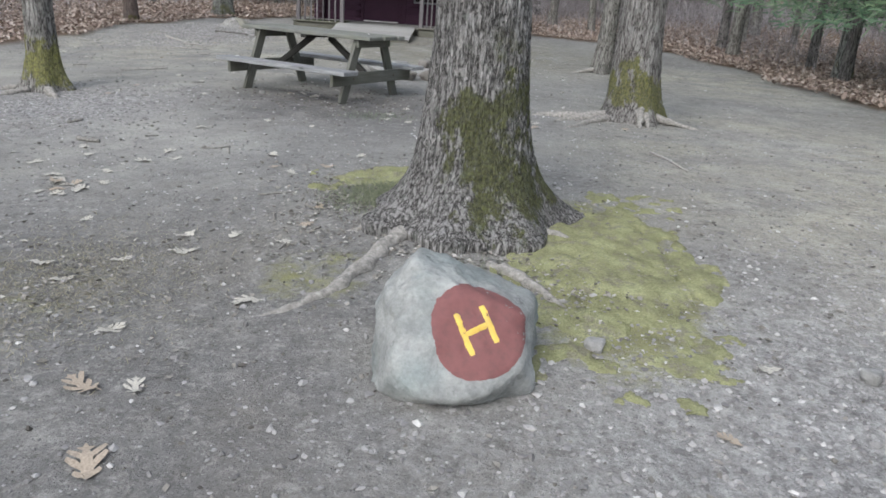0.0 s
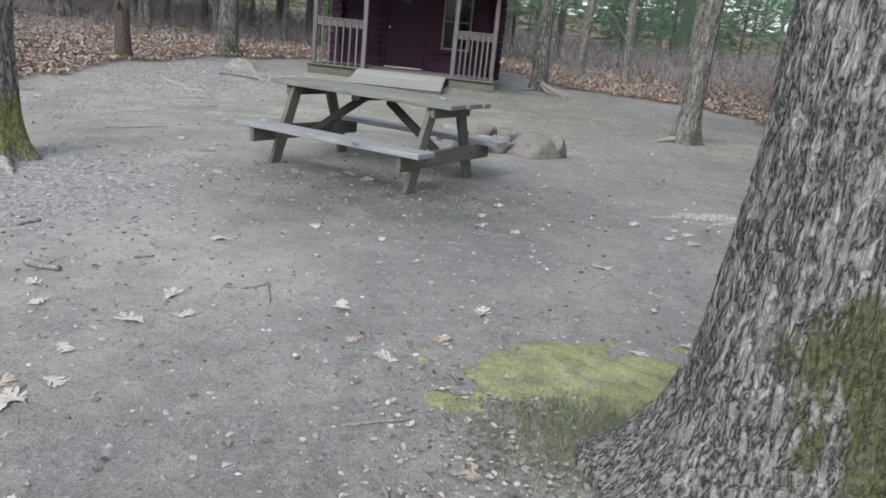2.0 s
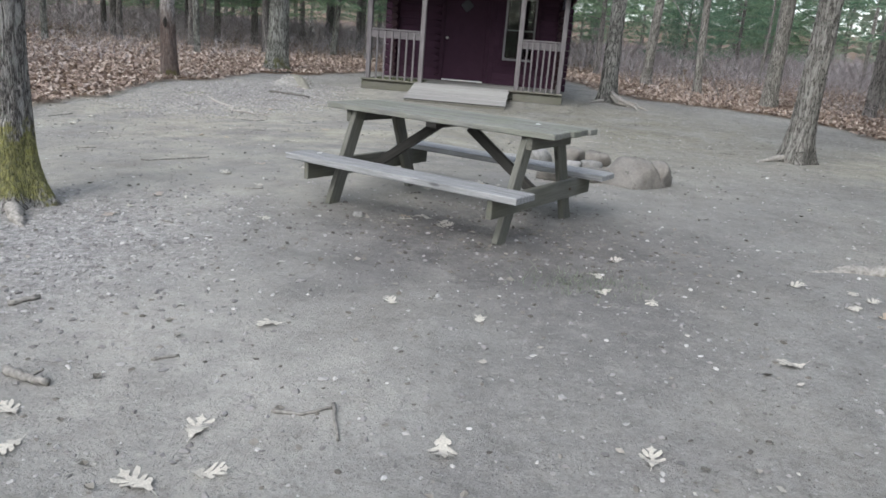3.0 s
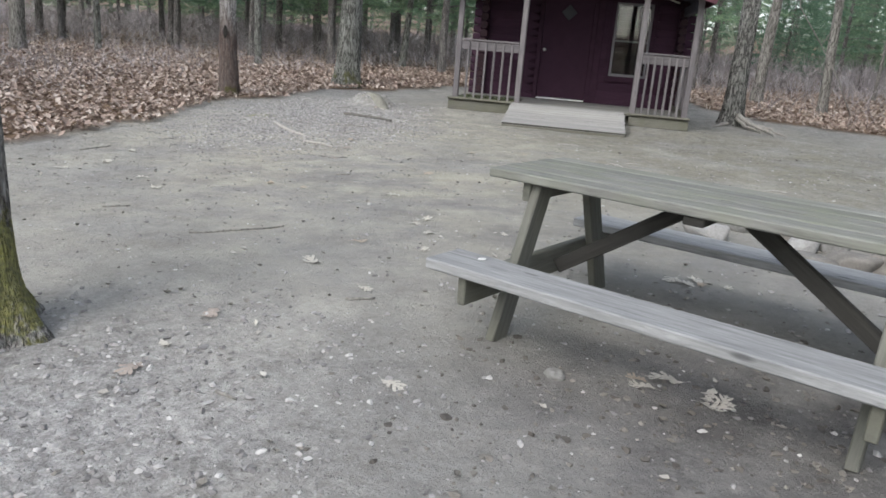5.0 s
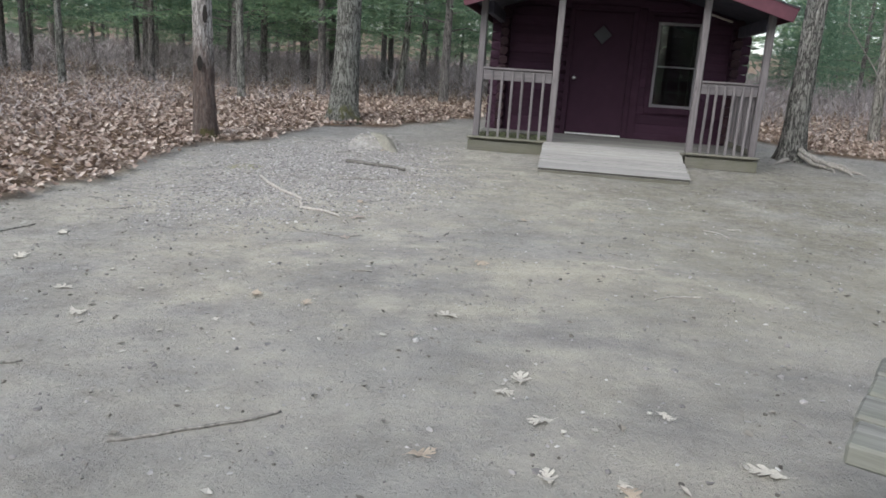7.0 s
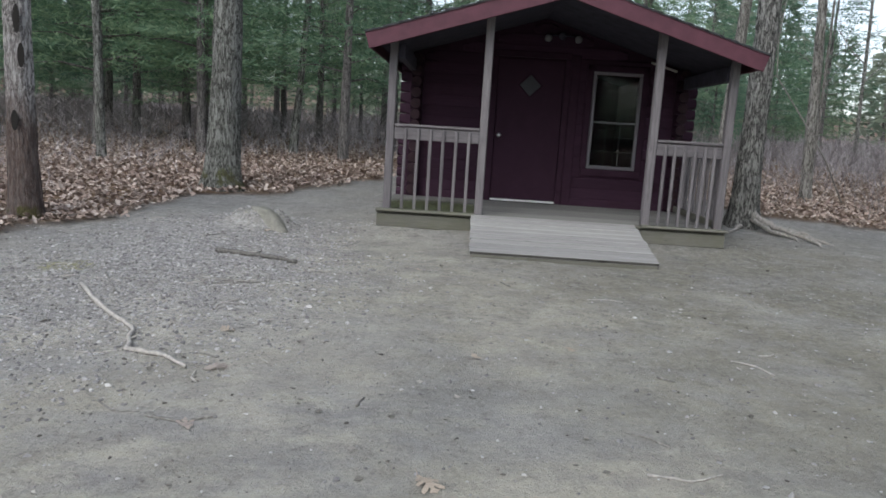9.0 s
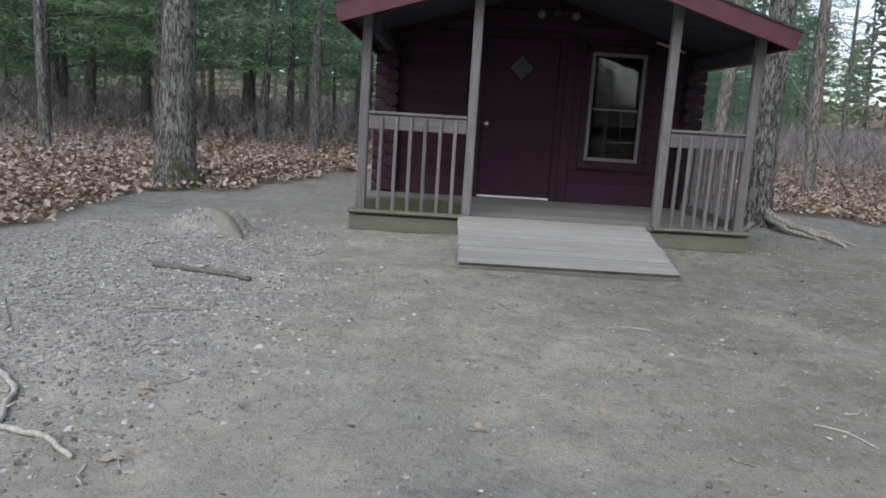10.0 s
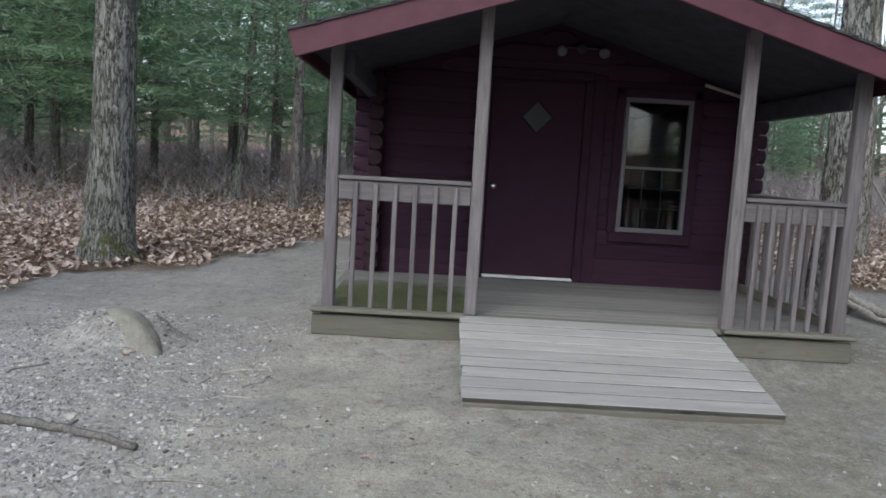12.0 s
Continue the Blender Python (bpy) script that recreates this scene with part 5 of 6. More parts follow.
# ---- the woods around ----
def pine_mesh(seed, height, low):
    """Needle boughs: many thin blades along drooping twigs."""
    rnd = np.random.RandomState(seed)
    V, F = [], []
    n = 0
    boughs = 80
    for i in range(boughs):
        h = low + (height - low) * (i / boughs) ** 0.85
        k = 1 - (h - low) / (height - low)
        a = i * 2.399 + rnd.uniform(-0.3, 0.3)
        L = (0.5 + 2.5 * k ** 0.7) * rnd.uniform(0.65, 1.1)
        d = np.array((math.cos(a), math.sin(a), 0.0))
        s = np.array((-d[1], d[0], 0.0))
        m = int(100 + 140 * k)
        t = rnd.uniform(0.22, 1.0, m)
        side = rnd.normal(0, 0.26, m) * L * (0.35 + 0.65 * np.sin(np.clip(t, 0, 1) * 2.6))
        base = np.array((0, 0, h)) + np.outer(t * L, d) + np.outer(side, s)
        base[:, 2] += 0.25 * t * L * 0.35 - 0.30 * (t * t) * L * 0.5 + rnd.normal(0, 0.05, m)
        dirs = np.outer(np.full(m, 0.8), d) + np.outer(np.sign(side) * 0.55, s) + rnd.normal(0, 0.45, (m, 3))
        dirs /= np.linalg.norm(dirs, axis=1, keepdims=True)
        ln = rnd.uniform(0.10, 0.24, m)
        wv = np.cross(dirs, rnd.normal(0, 1, (m, 3)))
        wv /= np.linalg.norm(wv, axis=1, keepdims=True)
        w = rnd.uniform(0.008, 0.019, m)
        q = np.stack([base - wv * w[:, None], base + wv * w[:, None], base + dirs * ln[:, None] + wv * w[:, None] * 0.5, base + dirs * ln[:, None] - wv * w[:, None] * 0.5], 1)
        V.append(q.reshape(-1, 3))
        F.append(np.arange(n, n + 4 * m).reshape(-1, 4))
        n += 4 * m
    return mesh_of("crown", np.concatenate(V), np.concatenate(F))


def pine_branches(seed, height, low):
    rnd = random.Random(seed)
    tb = Tubes()
    for i in range(40):
        h = 0.95 * low + (height - 0.95 * low) * i / 40
        k = 1 - i / 40
        a = i * 2.399
        L = (0.5 + 1.7 * k) * rnd.uniform(0.6, 1.0)
        p = Vector((0, 0, h))
        d = Vector((math.cos(a), math.sin(a), 0.18))
        tb.add([p, p + d * L * 0.5, p + d * L + Vector((0, 0, -0.15 * L))], [0.022 * k + 0.008, 0.014 * k + 0.005, 0.004], 4, cap=False)
    return tb.mesh("branches")


PINES = []
for k, (h, low) in enumerate(((9.5, 1.9), (12.0, 2.6), (7.0, 1.3), (11.0, 2.1))):
    me, _ = trunk_mesh("trunk", h, 0.06 + 0.007 * h, 0.02, 0.3, 0.15, 4, 12, 0.4, 0.01, 40 + k, bend=0.03)
    PINES.append((me, pine_branches(60 + k, h, low), pine_mesh(70 + k, h, low)))
BARES = []
for k, (h, r, st) in enumerate(((13, 0.16, 4.5), (11, 0.10, 3.8), (14, 0.20, 5.5), (9, 0.07, 2.6), (12, 0.13, 4.0))):
    lean = ((0.02, 0.0), (-0.06, 0.02), (0.0, 0.02), (0.09, 0.0), (-0.02, -0.02))[k]
    me, _ = trunk_mesh("trunk", h, r, r * 0.35, 0.45, 0.2, 4, 14, 0.3, 0.012, 80 + k, lean=lean, bend=0.05)
    BARES.append((me, limb_mesh("crown", 90 + k, st, h, h * 0.30, r * 0.4, 8, 3, lean)))

_pine_label = ["dark-trunked pine with feathery green boughs in the woods", "young green pine with low drooping boughs at the wood's edge"]
_bare_label = ["bare grey-barked forest tree without leaves", "slender bare forest tree with pale bark"]


def put_pine(x, y, kind, turn, size):
    me, br, cr = PINES[kind]
    t = thing("pine_tree", pose(x, y, gz(x, y), 0, 0, turn) @ Matrix.Scale(size, 4), _pine_label[kind == 2], "tree", "pines of the woods")
    part("trunk", me, BARK_PINE, t)
    part("bough_wood", br, BARK_PINE, t)["kind"] = "stuff"
    part("crown", cr, NEEDLES, t)["kind"] = "stuff"


def put_bare(x, y, kind, turn, size, mat=None):
    me, cr = BARES[kind]
    t = thing("bare_tree", pose(x, y, gz(x, y), 0, 0, turn) @ Matrix.Scale(size, 4), _bare_label[kind in (1, 3)], "tree", "bare trees of the woods")
    part("trunk", me, mat or BARK_GREY, t)
    part("crown", cr, BARK_GREY, t)


taken = [(0.27, 3.66), (-5.13, 8.22), (1.93, 7.95), (2.33, 13.1), (-8.75, 17.5), (-7.68, 21.25), (0.62, 21.1)]


def free(x, y, gap):
    return all((x - a) ** 2 + (y - b) ** 2 > gap * gap for a, b in taken)


# trees that stand out singly
for x, y, kind, size, mat in ((-11.5, 24.8, 1, 1.0, BARK_LICHEN), (-17.3, 22.7, 2, 1.0, BARK_GREY), (-16.5, 24.9, 1, 1.0, BARK_LICHEN), (-8.6, 29.5, 3, 1.5, BARK_LICHEN),
                               (4.6, 22.6, 2, 1.0, BARK_GREY), (6.4, 19.5, 0, 1.0, BARK_GREY), (3.4, 25.5, 1, 1.2, BARK_GREY), (7.2, 14.8, 2, 0.9, BARK_LICHEN), (2.2, 27.5, 0, 1.0, BARK_GREY)):
    put_bare(x, y, kind, 0, size, mat)
    taken.append((x, y))
for x, y, kind, turn, size in ((-12.7, 32.6, 1, 20, 1.0), (-12.3, 34.2, 0, 140, 1.0), (-16.4, 35.1, 1, 220, 1.0), (-14.1, 32.2, 3, 75, 1.0), (-10.4, 27.6, 0, 10, 1.0), (-7.0, 28.2, 3, 60, 1.0),
                                (-13.2, 28.0, 0, 200, 1.05), (-5.2, 31.0, 1, 100, 1.0), (7.6, 17.4, 0, 30, 0.95), (8.6, 12.6, 3, 120, 0.95), (6.8, 22.0, 1, 250, 1.0), (8.0, 9.0, 2, 10, 1.1), (-17.5, 30.5, 3, 15, 1.0), (-20.0, 34.0, 0, 75, 1.0), (-15.0, 38.5, 1, 33, 1.0), (-11.0, 38.0, 3, 170, 1.0), (-9.0, 35.0, 0, 66, 1.0), (-18.6, 39.0, 2, 12, 1.4), (-7.4, 40.0, 1, 140, 1.0), (-22.5, 30.0, 1, 222, 1.0), (-12.6, 43.0, 3, 99, 1.1), (7.3, 11.0, 2, 200, 0.95), (7.0, 14.2, 2, 80, 1.0), (9.2, 14.6, 0, 300, 0.8), (9.6, 10.4, 3, 40, 0.75)):
    put_pine(x, y, kind, turn, size)
    taken.append((x, y))
_rnd = random.Random(11)
_pines, _bares, _tries = 0, 0, 0
while (_pines < 60 or _bares < 58) and _tries < 20000:
    _tries += 1
    x, y = _rnd.uniform(-34, 26), _rnd.uniform(-22, 52)
    if y < 6 and _rnd.random() < 0.7:
        continue
    o = float(outside(np.array([x]), np.array([y]))[0])
    pine = _rnd.random() < 0.6 and not (x > 1 and 23 < y < 34)
    if (-16 < x < -4.5 and 15 < y < 27) or (-1 < x < 4.5 and 20 < y < 29):
        continue
    if o < (3.2 if pine else 2.2) or not free(x, y, 2.3 if pine else 1.7):
        continue
    if pine and _pines < 60:
        put_pine(x, y, _rnd.randrange(4), _rnd.uniform(0, 360), _rnd.uniform(0.65, 1.0))
        _pines += 1
    elif not pine and _bares < 58:
        put_bare(x, y, _rnd.randrange(5), _rnd.uniform(0, 360), _rnd.uniform(0.85, 1.15), _rnd.choice((BARK_GREY, BARK_GREY, BARK_LICHEN)))
        _bares += 1
    else:
        continue
    taken.append((x, y))


def build_brush():
    """Leafless undergrowth: thin forked stems."""
    rnd = np.random.RandomState(5)
    tb_v, tb_f = [], []
    n = 0
    count = 0
    while count < 21000:
        x, y = rnd.uniform(-42, 30, 4000), rnd.uniform(2, 62, 4000)
        o = outside(x, y)
        dens = np.clip((o - 1.6) / 3.0, 0, 1) * (0.35 + 0.65 * (fbm(np.stack([x * 0.25, y * 0.25, x * 0], 1), 3, 8) > 0.47))
        dens = np.where(x > 1, np.clip((o - 0.3) / 1.6, 0, 1) * (0.15 + 0.85 * (fbm(np.stack([x * 0.6, y * 0.6, x * 0], 1), 3, 28) > 0.5)), dens)
        keep = rnd.uniform(0, 1, 4000) < dens
        x, y = x[keep], y[keep]
        z = land(x, y)
        m = len(x)
        far = np.clip((y - 26) / 12, 0, 1)
        h = rnd.uniform(0.25, 1.0, m) * (1 + 0.8 * far) * np.where(x > 1, 0.95, np.where(y < 27, 0.55, 0.8))
        lean = rnd.normal(0, 0.75, (m, 2)) * h[:, None]
        for seg in range(4):
            if seg == 0:
                a = np.stack([x, y, z - 0.03], 1)
                b = np.stack([x + lean[:, 0] * 0.5, y + lean[:, 1] * 0.5, z + h * 0.55], 1)
                mid = b
                r = (0.008 + 0.010 * far)[:, None]
            else:
                a = mid
                b = mid + np.stack([rnd.normal(0, 0.25, m) * h + lean[:, 0] * 0.4, rnd.normal(0, 0.25, m) * h + lean[:, 1] * 0.4, h * rnd.uniform(0.2, 0.5, m)], 1)
                r = (0.0045 + 0.008 * far)[:, None]
            for k in range(3):
                t = 2 * math.pi * k / 3
                off = np.array((math.cos(t), math.sin(t), 0)) * r
                tb_v += [a + off, b + off * 0.4]
            block = 6 * m
            i = np.arange(m)
            for k in range(3):
                k2 = (k + 1) % 3
                tb_f.append(np.stack([n + 2 * k * m + i, n + 2 * k2 * m + i, n + (2 * k2 + 1) * m + i, n + (2 * k + 1) * m + i], 1))
            n += block
        count += m
    ob = part("undergrowth", mesh_of("undergrowth", np.concatenate(tb_v), np.concatenate(tb_f)), BRUSH)
    tagged(ob, "leafless grey-brown undergrowth between the forest trees", "undergrowth", kind="stuff")


def build_far_woods():
    """Trunks and boughs beyond the near trees, thick enough to close the view."""
    rnd = np.random.RandomState(9)
    tb = Tubes()
    V, F, n = [], [], 0
    for i in range(420):
        a, d = rnd.uniform(0, 2 * math.pi), rnd.uniform(40, 78)
        x, y = -3 + d * math.cos(a), 14 + d * math.sin(a)
        z = gz(x, y) + max(0, (math.hypot(x + 2, y - 12) - 60) / 140) ** 1.3 * 9
        h, r = rnd.uniform(8, 15), rnd.uniform(0.08, 0.2)
        lx, ly = rnd.normal(0, 0.4, 2)
        tb.add([(x, y, z - 0.2), (x + lx * 0.4, y + ly * 0.4, z + h * 0.5), (x + lx, y + ly, z + h)], [r, r * 0.7, r * 0.2], 5, cap=False)
        m = 340 if rnd.rand() < 0.7 else 60
        low = rnd.uniform(0.4, 2.5)
        hh = low + (h - low) * rnd.uniform(0, 1, m) ** 1.1
        rad = (0.4 + 2.0 * (1 - (hh - low) / (h - low + 0.1))) * np.sqrt(rnd.uniform(0, 1, m))
        t = rnd.uniform(0, 2 * math.pi, m)
        c = np.stack([x + rad * np.cos(t), y + rad * np.sin(t), z + hh], 1)
        u = rnd.normal(0, 1, (m, 3)) * np.array((1, 1, 0.35))
        u /= np.linalg.norm(u, axis=1, keepdims=True)
        w = np.cross(u, rnd.normal(0, 1, (m, 3)))
        w /= np.linalg.norm(w, axis=1, keepdims=True)
        L, W = rnd.uniform(0.25, 0.7, m)[:, None], rnd.uniform(0.06, 0.2, m)[:, None]
        q = np.stack([c - u * L, c + w * W, c + u * L, c - w * W], 1)
        V.append(q.reshape(-1, 3))
        F.append(np.arange(n, n + 4 * m).reshape(-1, 4))
        n += 4 * m
    tagged(part("far_trunks", tb.mesh("far_trunks"), BARK_GREY), "grey trunks of the woods in the distance", "woods", kind="stuff")
    tagged(part("far_boughs", mesh_of("far_boughs", np.concatenate(V), np.concatenate(F)), HAZED_NEEDLES), "haze-muted green boughs of the woods in the distance", "woods", kind="stuff")


build_brush()
build_far_woods()


# ---- leaves, moss, sticks and grit on the ground ----
def leaf_cards(x, y, z, size, tilt, seed):
    """Curled leaves, each with a folded midrib."""
    rnd = np.random.RandomState(seed)
    m = len(x)
    a = rnd.uniform(0, 2 * math.pi, m)
    u = np.stack([np.cos(a), np.sin(a), rnd.normal(0, tilt, m)], 1)
    w = np.stack([-np.sin(a), np.cos(a), rnd.normal(0, tilt, m)], 1)
    up = np.array((0, 0, 1.0))
    c = np.stack([x, y, z], 1)
    s = size[:, None]
    curl = rnd.uniform(0.05, 0.45, m)[:, None]
    wid = rnd.uniform(0.28, 0.48, m)[:, None]
    P = [c - u * s * 0.5 + up * s * curl * 0.5, c + w * s * wid + up * s * curl * 0.8, c, c - w * s * wid + up * s * curl * 0.8, c + u * s * 0.5 + up * s * curl * 0.7]
    V = np.stack(P, 1).reshape(-1, 3)
    b = np.arange(m)[:, None] * 5
    F = np.concatenate([b + np.array([[0, 2, 1]]), b + np.array([[0, 3, 2]]), b + np.array([[2, 4, 1]]), b + np.array([[3, 4, 2]])])
    return V, F


def build_litter():
    rnd = np.random.RandomState(3)
    xs, ys = [], []
    while sum(map(len, xs)) < 135000:
        x, y = rnd.uniform(-26, 14, 20000), rnd.uniform(6, 38, 20000)
        P = np.stack([x, y, 0 * x], 1)
        o = outside(x, y) + 0.9 * (fbm(P * 1.3, 4, 3) - 0.5)
        d = np.hypot(x + 3.5, y - 11)
        keep = (o > -0.05 - 0.25 * rnd.rand(20000) ** 3) & (rnd.rand(20000) < np.clip(13 / d, 0.15, 1) ** 2)
        xs.append(x[keep])
        ys.append(y[keep])
    x, y = np.concatenate(xs), np.concatenate(ys)
    z = land(x, y) + 0.05 + rnd.uniform(0, 0.035, len(x))
    V, F = leaf_cards(x, y, z, rnd.uniform(0.045, 0.105, len(x)), 0.45, 4)
    tagged(part("leaf_litter", mesh_of("leaf_litter", V, F), LITTER), "deep carpet of dry brown oak leaves under the trees", "leaf litter", kind="stuff")
    # leaf scraps blown thinly over the bare earth
    x, y = rnd.uniform(-8.5, 5, 2600), rnd.uniform(-0.5, 22, 2600)
    keep = (outside(x, y) < 0) & ~((x > -4.95) & (x < -0.6) & (y > 16.8)) & (np.hypot(x - 0.28, y - 1.93) > 0.5)
    x, y = x[keep], y[keep]
    V, F = leaf_cards(x, y, surface(x, y) + 0.004, rnd.uniform(0.018, 0.05, len(x)), 0.15, 6)
    tagged(part("leaf_scraps", mesh_of("leaf_scraps", V, F), DEBRIS), "small scraps of dry leaf scattered over bare earth", "leaf scraps", kind="stuff")


def build_pebbles():
    bm = bmesh.new()
    bmesh.ops.create_icosphere(bm, subdivisions=1, radius=1)
    d = np.array([v.co[:] for v in bm.verts])
    tri = np.array([[v.index for v in p.verts] for p in bm.faces])
    bm.free()
    rnd = np.random.RandomState(7)

    def scatter(count, pick, lo, hi, name, mat, label, cat):
        xs, ys = [], []
        while sum(map(len, xs)) < count:
            x, y = rnd.uniform(-8.5, 5.5, 6000), rnd.uniform(-0.8, 19, 6000)
            keep = rnd.rand(6000) < pick(x, y)
            keep &= (outside(x, y) < 0) & (np.hypot(x - 0.28, y - 1.93) > 0.34) & (np.hypot(x - 0.27, y - 3.66) > 0.45) & ~((x > -4.95) & (x < -0.6) & (y > 16.9))
            xs.append(x[keep])
            ys.append(y[keep])
        x, y = np.concatenate(xs)[:count], np.concatenate(ys)[:count]
        r = lo + (hi - lo) * rnd.rand(count) ** 3
        sc = np.stack([r * rnd.uniform(0.8, 1.4, count), r * rnd.uniform(0.7, 1.1, count), r * rnd.uniform(0.4, 0.8, count)], 1)
        wob = rnd.uniform(0.45, 1.45, (count, len(d), 1))
        a = rnd.uniform(0, 2 * math.pi, count)
        p = d[None] * wob * sc[:, None]
        px = p[..., 0] * np.cos(a)[:, None] - p[..., 1] * np.sin(a)[:, None]
        py = p[..., 0] * np.sin(a)[:, None] + p[..., 1] * np.cos(a)[:, None]
        V = np.stack([px + x[:, None], py + y[:, None], p[..., 2] + (surface(x, y) + 0.1 * r)[:, None]], -1).reshape(-1, 3)
        F = (tri[None] + (np.arange(count) * len(d))[:, None, None]).reshape(-1, 3)
        tagged(part(name, mesh_of(name, V, F), mat), label, cat, kind="stuff")

    wide = lambda x, y: np.clip((y - 6) / 6, 0, 1) * np.where(x < -4.6, 1.0, 0.6)
    near = lambda x, y: np.clip(1.15 - np.hypot((x + 0.8), (y - 2.0) * 0.8) / 7, 0.12, 1)
    gravelly = lambda x, y: np.clip(1.2 - np.hypot((x - 2.4) / 2.6, (y - 1.0) / 2.6), 0, 1) + 0.12 * near(x, y) + 1.1 * np.clip(1.15 - np.hypot((x + 6.3) / 1.6, (y - 16) / 3.4), 0, 1) + 0.7 * np.clip(1.2 - np.hypot((x + 4.2) / 1.4, (y - 6.8) / 1.6), 0, 1)
    scatter(34000, gravelly, 0.005, 0.019, "gravel", PEBBLE, "loose grey gravel on trodden earth", "gravel")
    scatter(6000, near, 0.004, 0.015, "grit", PEBBLE, "scattered small pebbles on trodden earth", "grit")
    scatter(6500, wide, 0.004, 0.013, "grit", PEBBLE, "scattered pale pebbles on trodden earth near the cabin", "grit")
    beside = lambda x, y: np.clip(1.3 - np.hypot((x + 6.3) / 1.7, (y - 16) / 3.0), 0, 1)
    scatter(7000, beside, 0.005, 0.018, "gravel", PEBBLE, "loose grey gravel and chips beside the leaf edge", "gravel")
    scatter(1200, beside, 0.004, 0.016, "soil_crumbs", CRUMB, "dark bark crumbs among gravel beside the leaf edge", "soil crumbs")
    by_table = lambda x, y: np.clip(1.3 - np.hypot((x + 1.5) / 1.5, (y - 7.7) / 1.1), 0, 1)
    scatter(900, by_table, 0.006, 0.020, "soil_crumbs", CRUMB, "dark crumbs of soil round the picnic table's feet", "soil crumbs")
    scatter(3500, wide, 0.004, 0.012, "soil_crumbs", CRUMB, "dark crumbs of soil and bark near the cabin", "soil crumbs")
    scatter(5000, near, 0.004, 0.015, "soil_crumbs", CRUMB, "dark crumbs of soil and bark on trodden earth", "soil crumbs")


def build_moss(x0, y0, rx, ry, height, seed, label):
    """A low cushion of moss following the ground, with a torn edge."""
    n = 150
    gx, gy = np.meshgrid(np.linspace(-1.25, 1.25, n), np.linspace(-1.25, 1.25, n))
    x, y = (x0 + gx * rx).ravel(), (y0 + gy * ry).ravel()
    P = np.stack([x, y, 0 * x], 1)
    q = np.hypot(gx, gy).ravel() + 1.9 * (fbm(P * 2.6, 5, seed) - 0.5) + 1.5 * (fbm(P * 9, 4, seed + 9) - 0.5)
    up = height * np.clip(1 - q, -0.4, 1) + 0.6 * height * (fbm(P * 14, 3, seed + 2) - 0.5) * np.clip((1.1 - q) * 3, 0, 1)
    z = land(x, y) + np.where(q < 1, 0.008, 0.008 - (q - 1) * 0.22) + np.clip(up, -0.03, 1)
    idx = np.arange(n * n).reshape(n, n)
    F = np.stack([idx[:-1, :-1], idx[:-1, 1:], idx[1:, 1:], idx[1:, :-1]], -1).reshape(-1, 4)
    F = F[(q[F] < 1.12).any(1)]
    used, inv = np.unique(F, return_inverse=True)
    V = np.stack([x, y, z], 1)[used]
    tagged(part("moss_patch", mesh_of("moss_patch", V, inv.reshape(-1, 4), True), MOSS), label, "moss", "moss patches", kind="stuff")


def oak_leaf_mesh(seed):
    """A deeply lobed oak leaf: midrib blade, paired pointed lobes and a stalk, loosely curled."""
    rnd = random.Random(seed)
    v, f = [], []
    curl, twist = rnd.uniform(0.05, 0.30), rnd.uniform(-0.3, 0.3)

    def lift(x, y):
        return 0.06 + curl * (x * x + 1.2 * y * y) + twist * x * y + 0.05 * math.sin(7 * x + seed)

    def poly(pts):
        b = len(v)
        v.extend((x, y, lift(x, y)) for x, y in pts)
        f.append(tuple(range(b, b + len(pts))))

    rows = 8
    for i in range(rows):
        t0, t1 = -0.45 + 0.8 * i / rows, -0.45 + 0.8 * (i + 1) / rows
        w0, w1 = (0.05 + 0.05 * math.sin(math.pi * k / rows) for k in (i, i + 1))
        poly([(t0, -w0), (t1, -w1), (t1, w1), (t0, w0)])
    for k, (x, length) in enumerate(((-0.28, 0.24), (-0.06, 0.36), (0.17, 0.33))):
        for s in (-1, 1):
            n = length * rnd.uniform(0.8, 1.15)
            a = rnd.uniform(0.75, 1.05)
            dx, dy = math.cos(a) * n, math.sin(a) * n
            px, py = -0.05 * math.sin(a), 0.05 * math.cos(a)
            poly([(x - 0.07, s * 0.05), (x + 0.07, s * 0.05), (x + 0.6 * dx - 1.3 * px, s * (0.6 * dy - 1.3 * py + 0.03)), (x + 0.6 * dx + 1.3 * px, s * (0.6 * dy + 1.3 * py + 0.03))][::s])
            poly([(x + 0.6 * dx + 1.3 * px, s * (0.6 * dy + 1.3 * py + 0.03)), (x + 0.6 * dx - 1.3 * px, s * (0.6 * dy - 1.3 * py + 0.03)),
                  (x + dx + 0.05, s * (dy + 0.01)), (x + dx - 0.03, s * (dy + 0.05))][::s])
    poly([(0.35, -0.06), (0.44, -0.15), (0.47, -0.05), (0.58, 0.0), (0.47, 0.05), (0.44, 0.15), (0.35, 0.06)])
    poly([(-0.45, -0.012), (-0.45, 0.012), (-0.66, 0.03), (-0.66, 0.015)])
    low = min(p[2] for p in v)
    return mesh_of("oak_leaf", [(x, y, z - low) for x, y, z in v], f)


LEAVES = [oak_leaf_mesh(k) for k in range(6)]


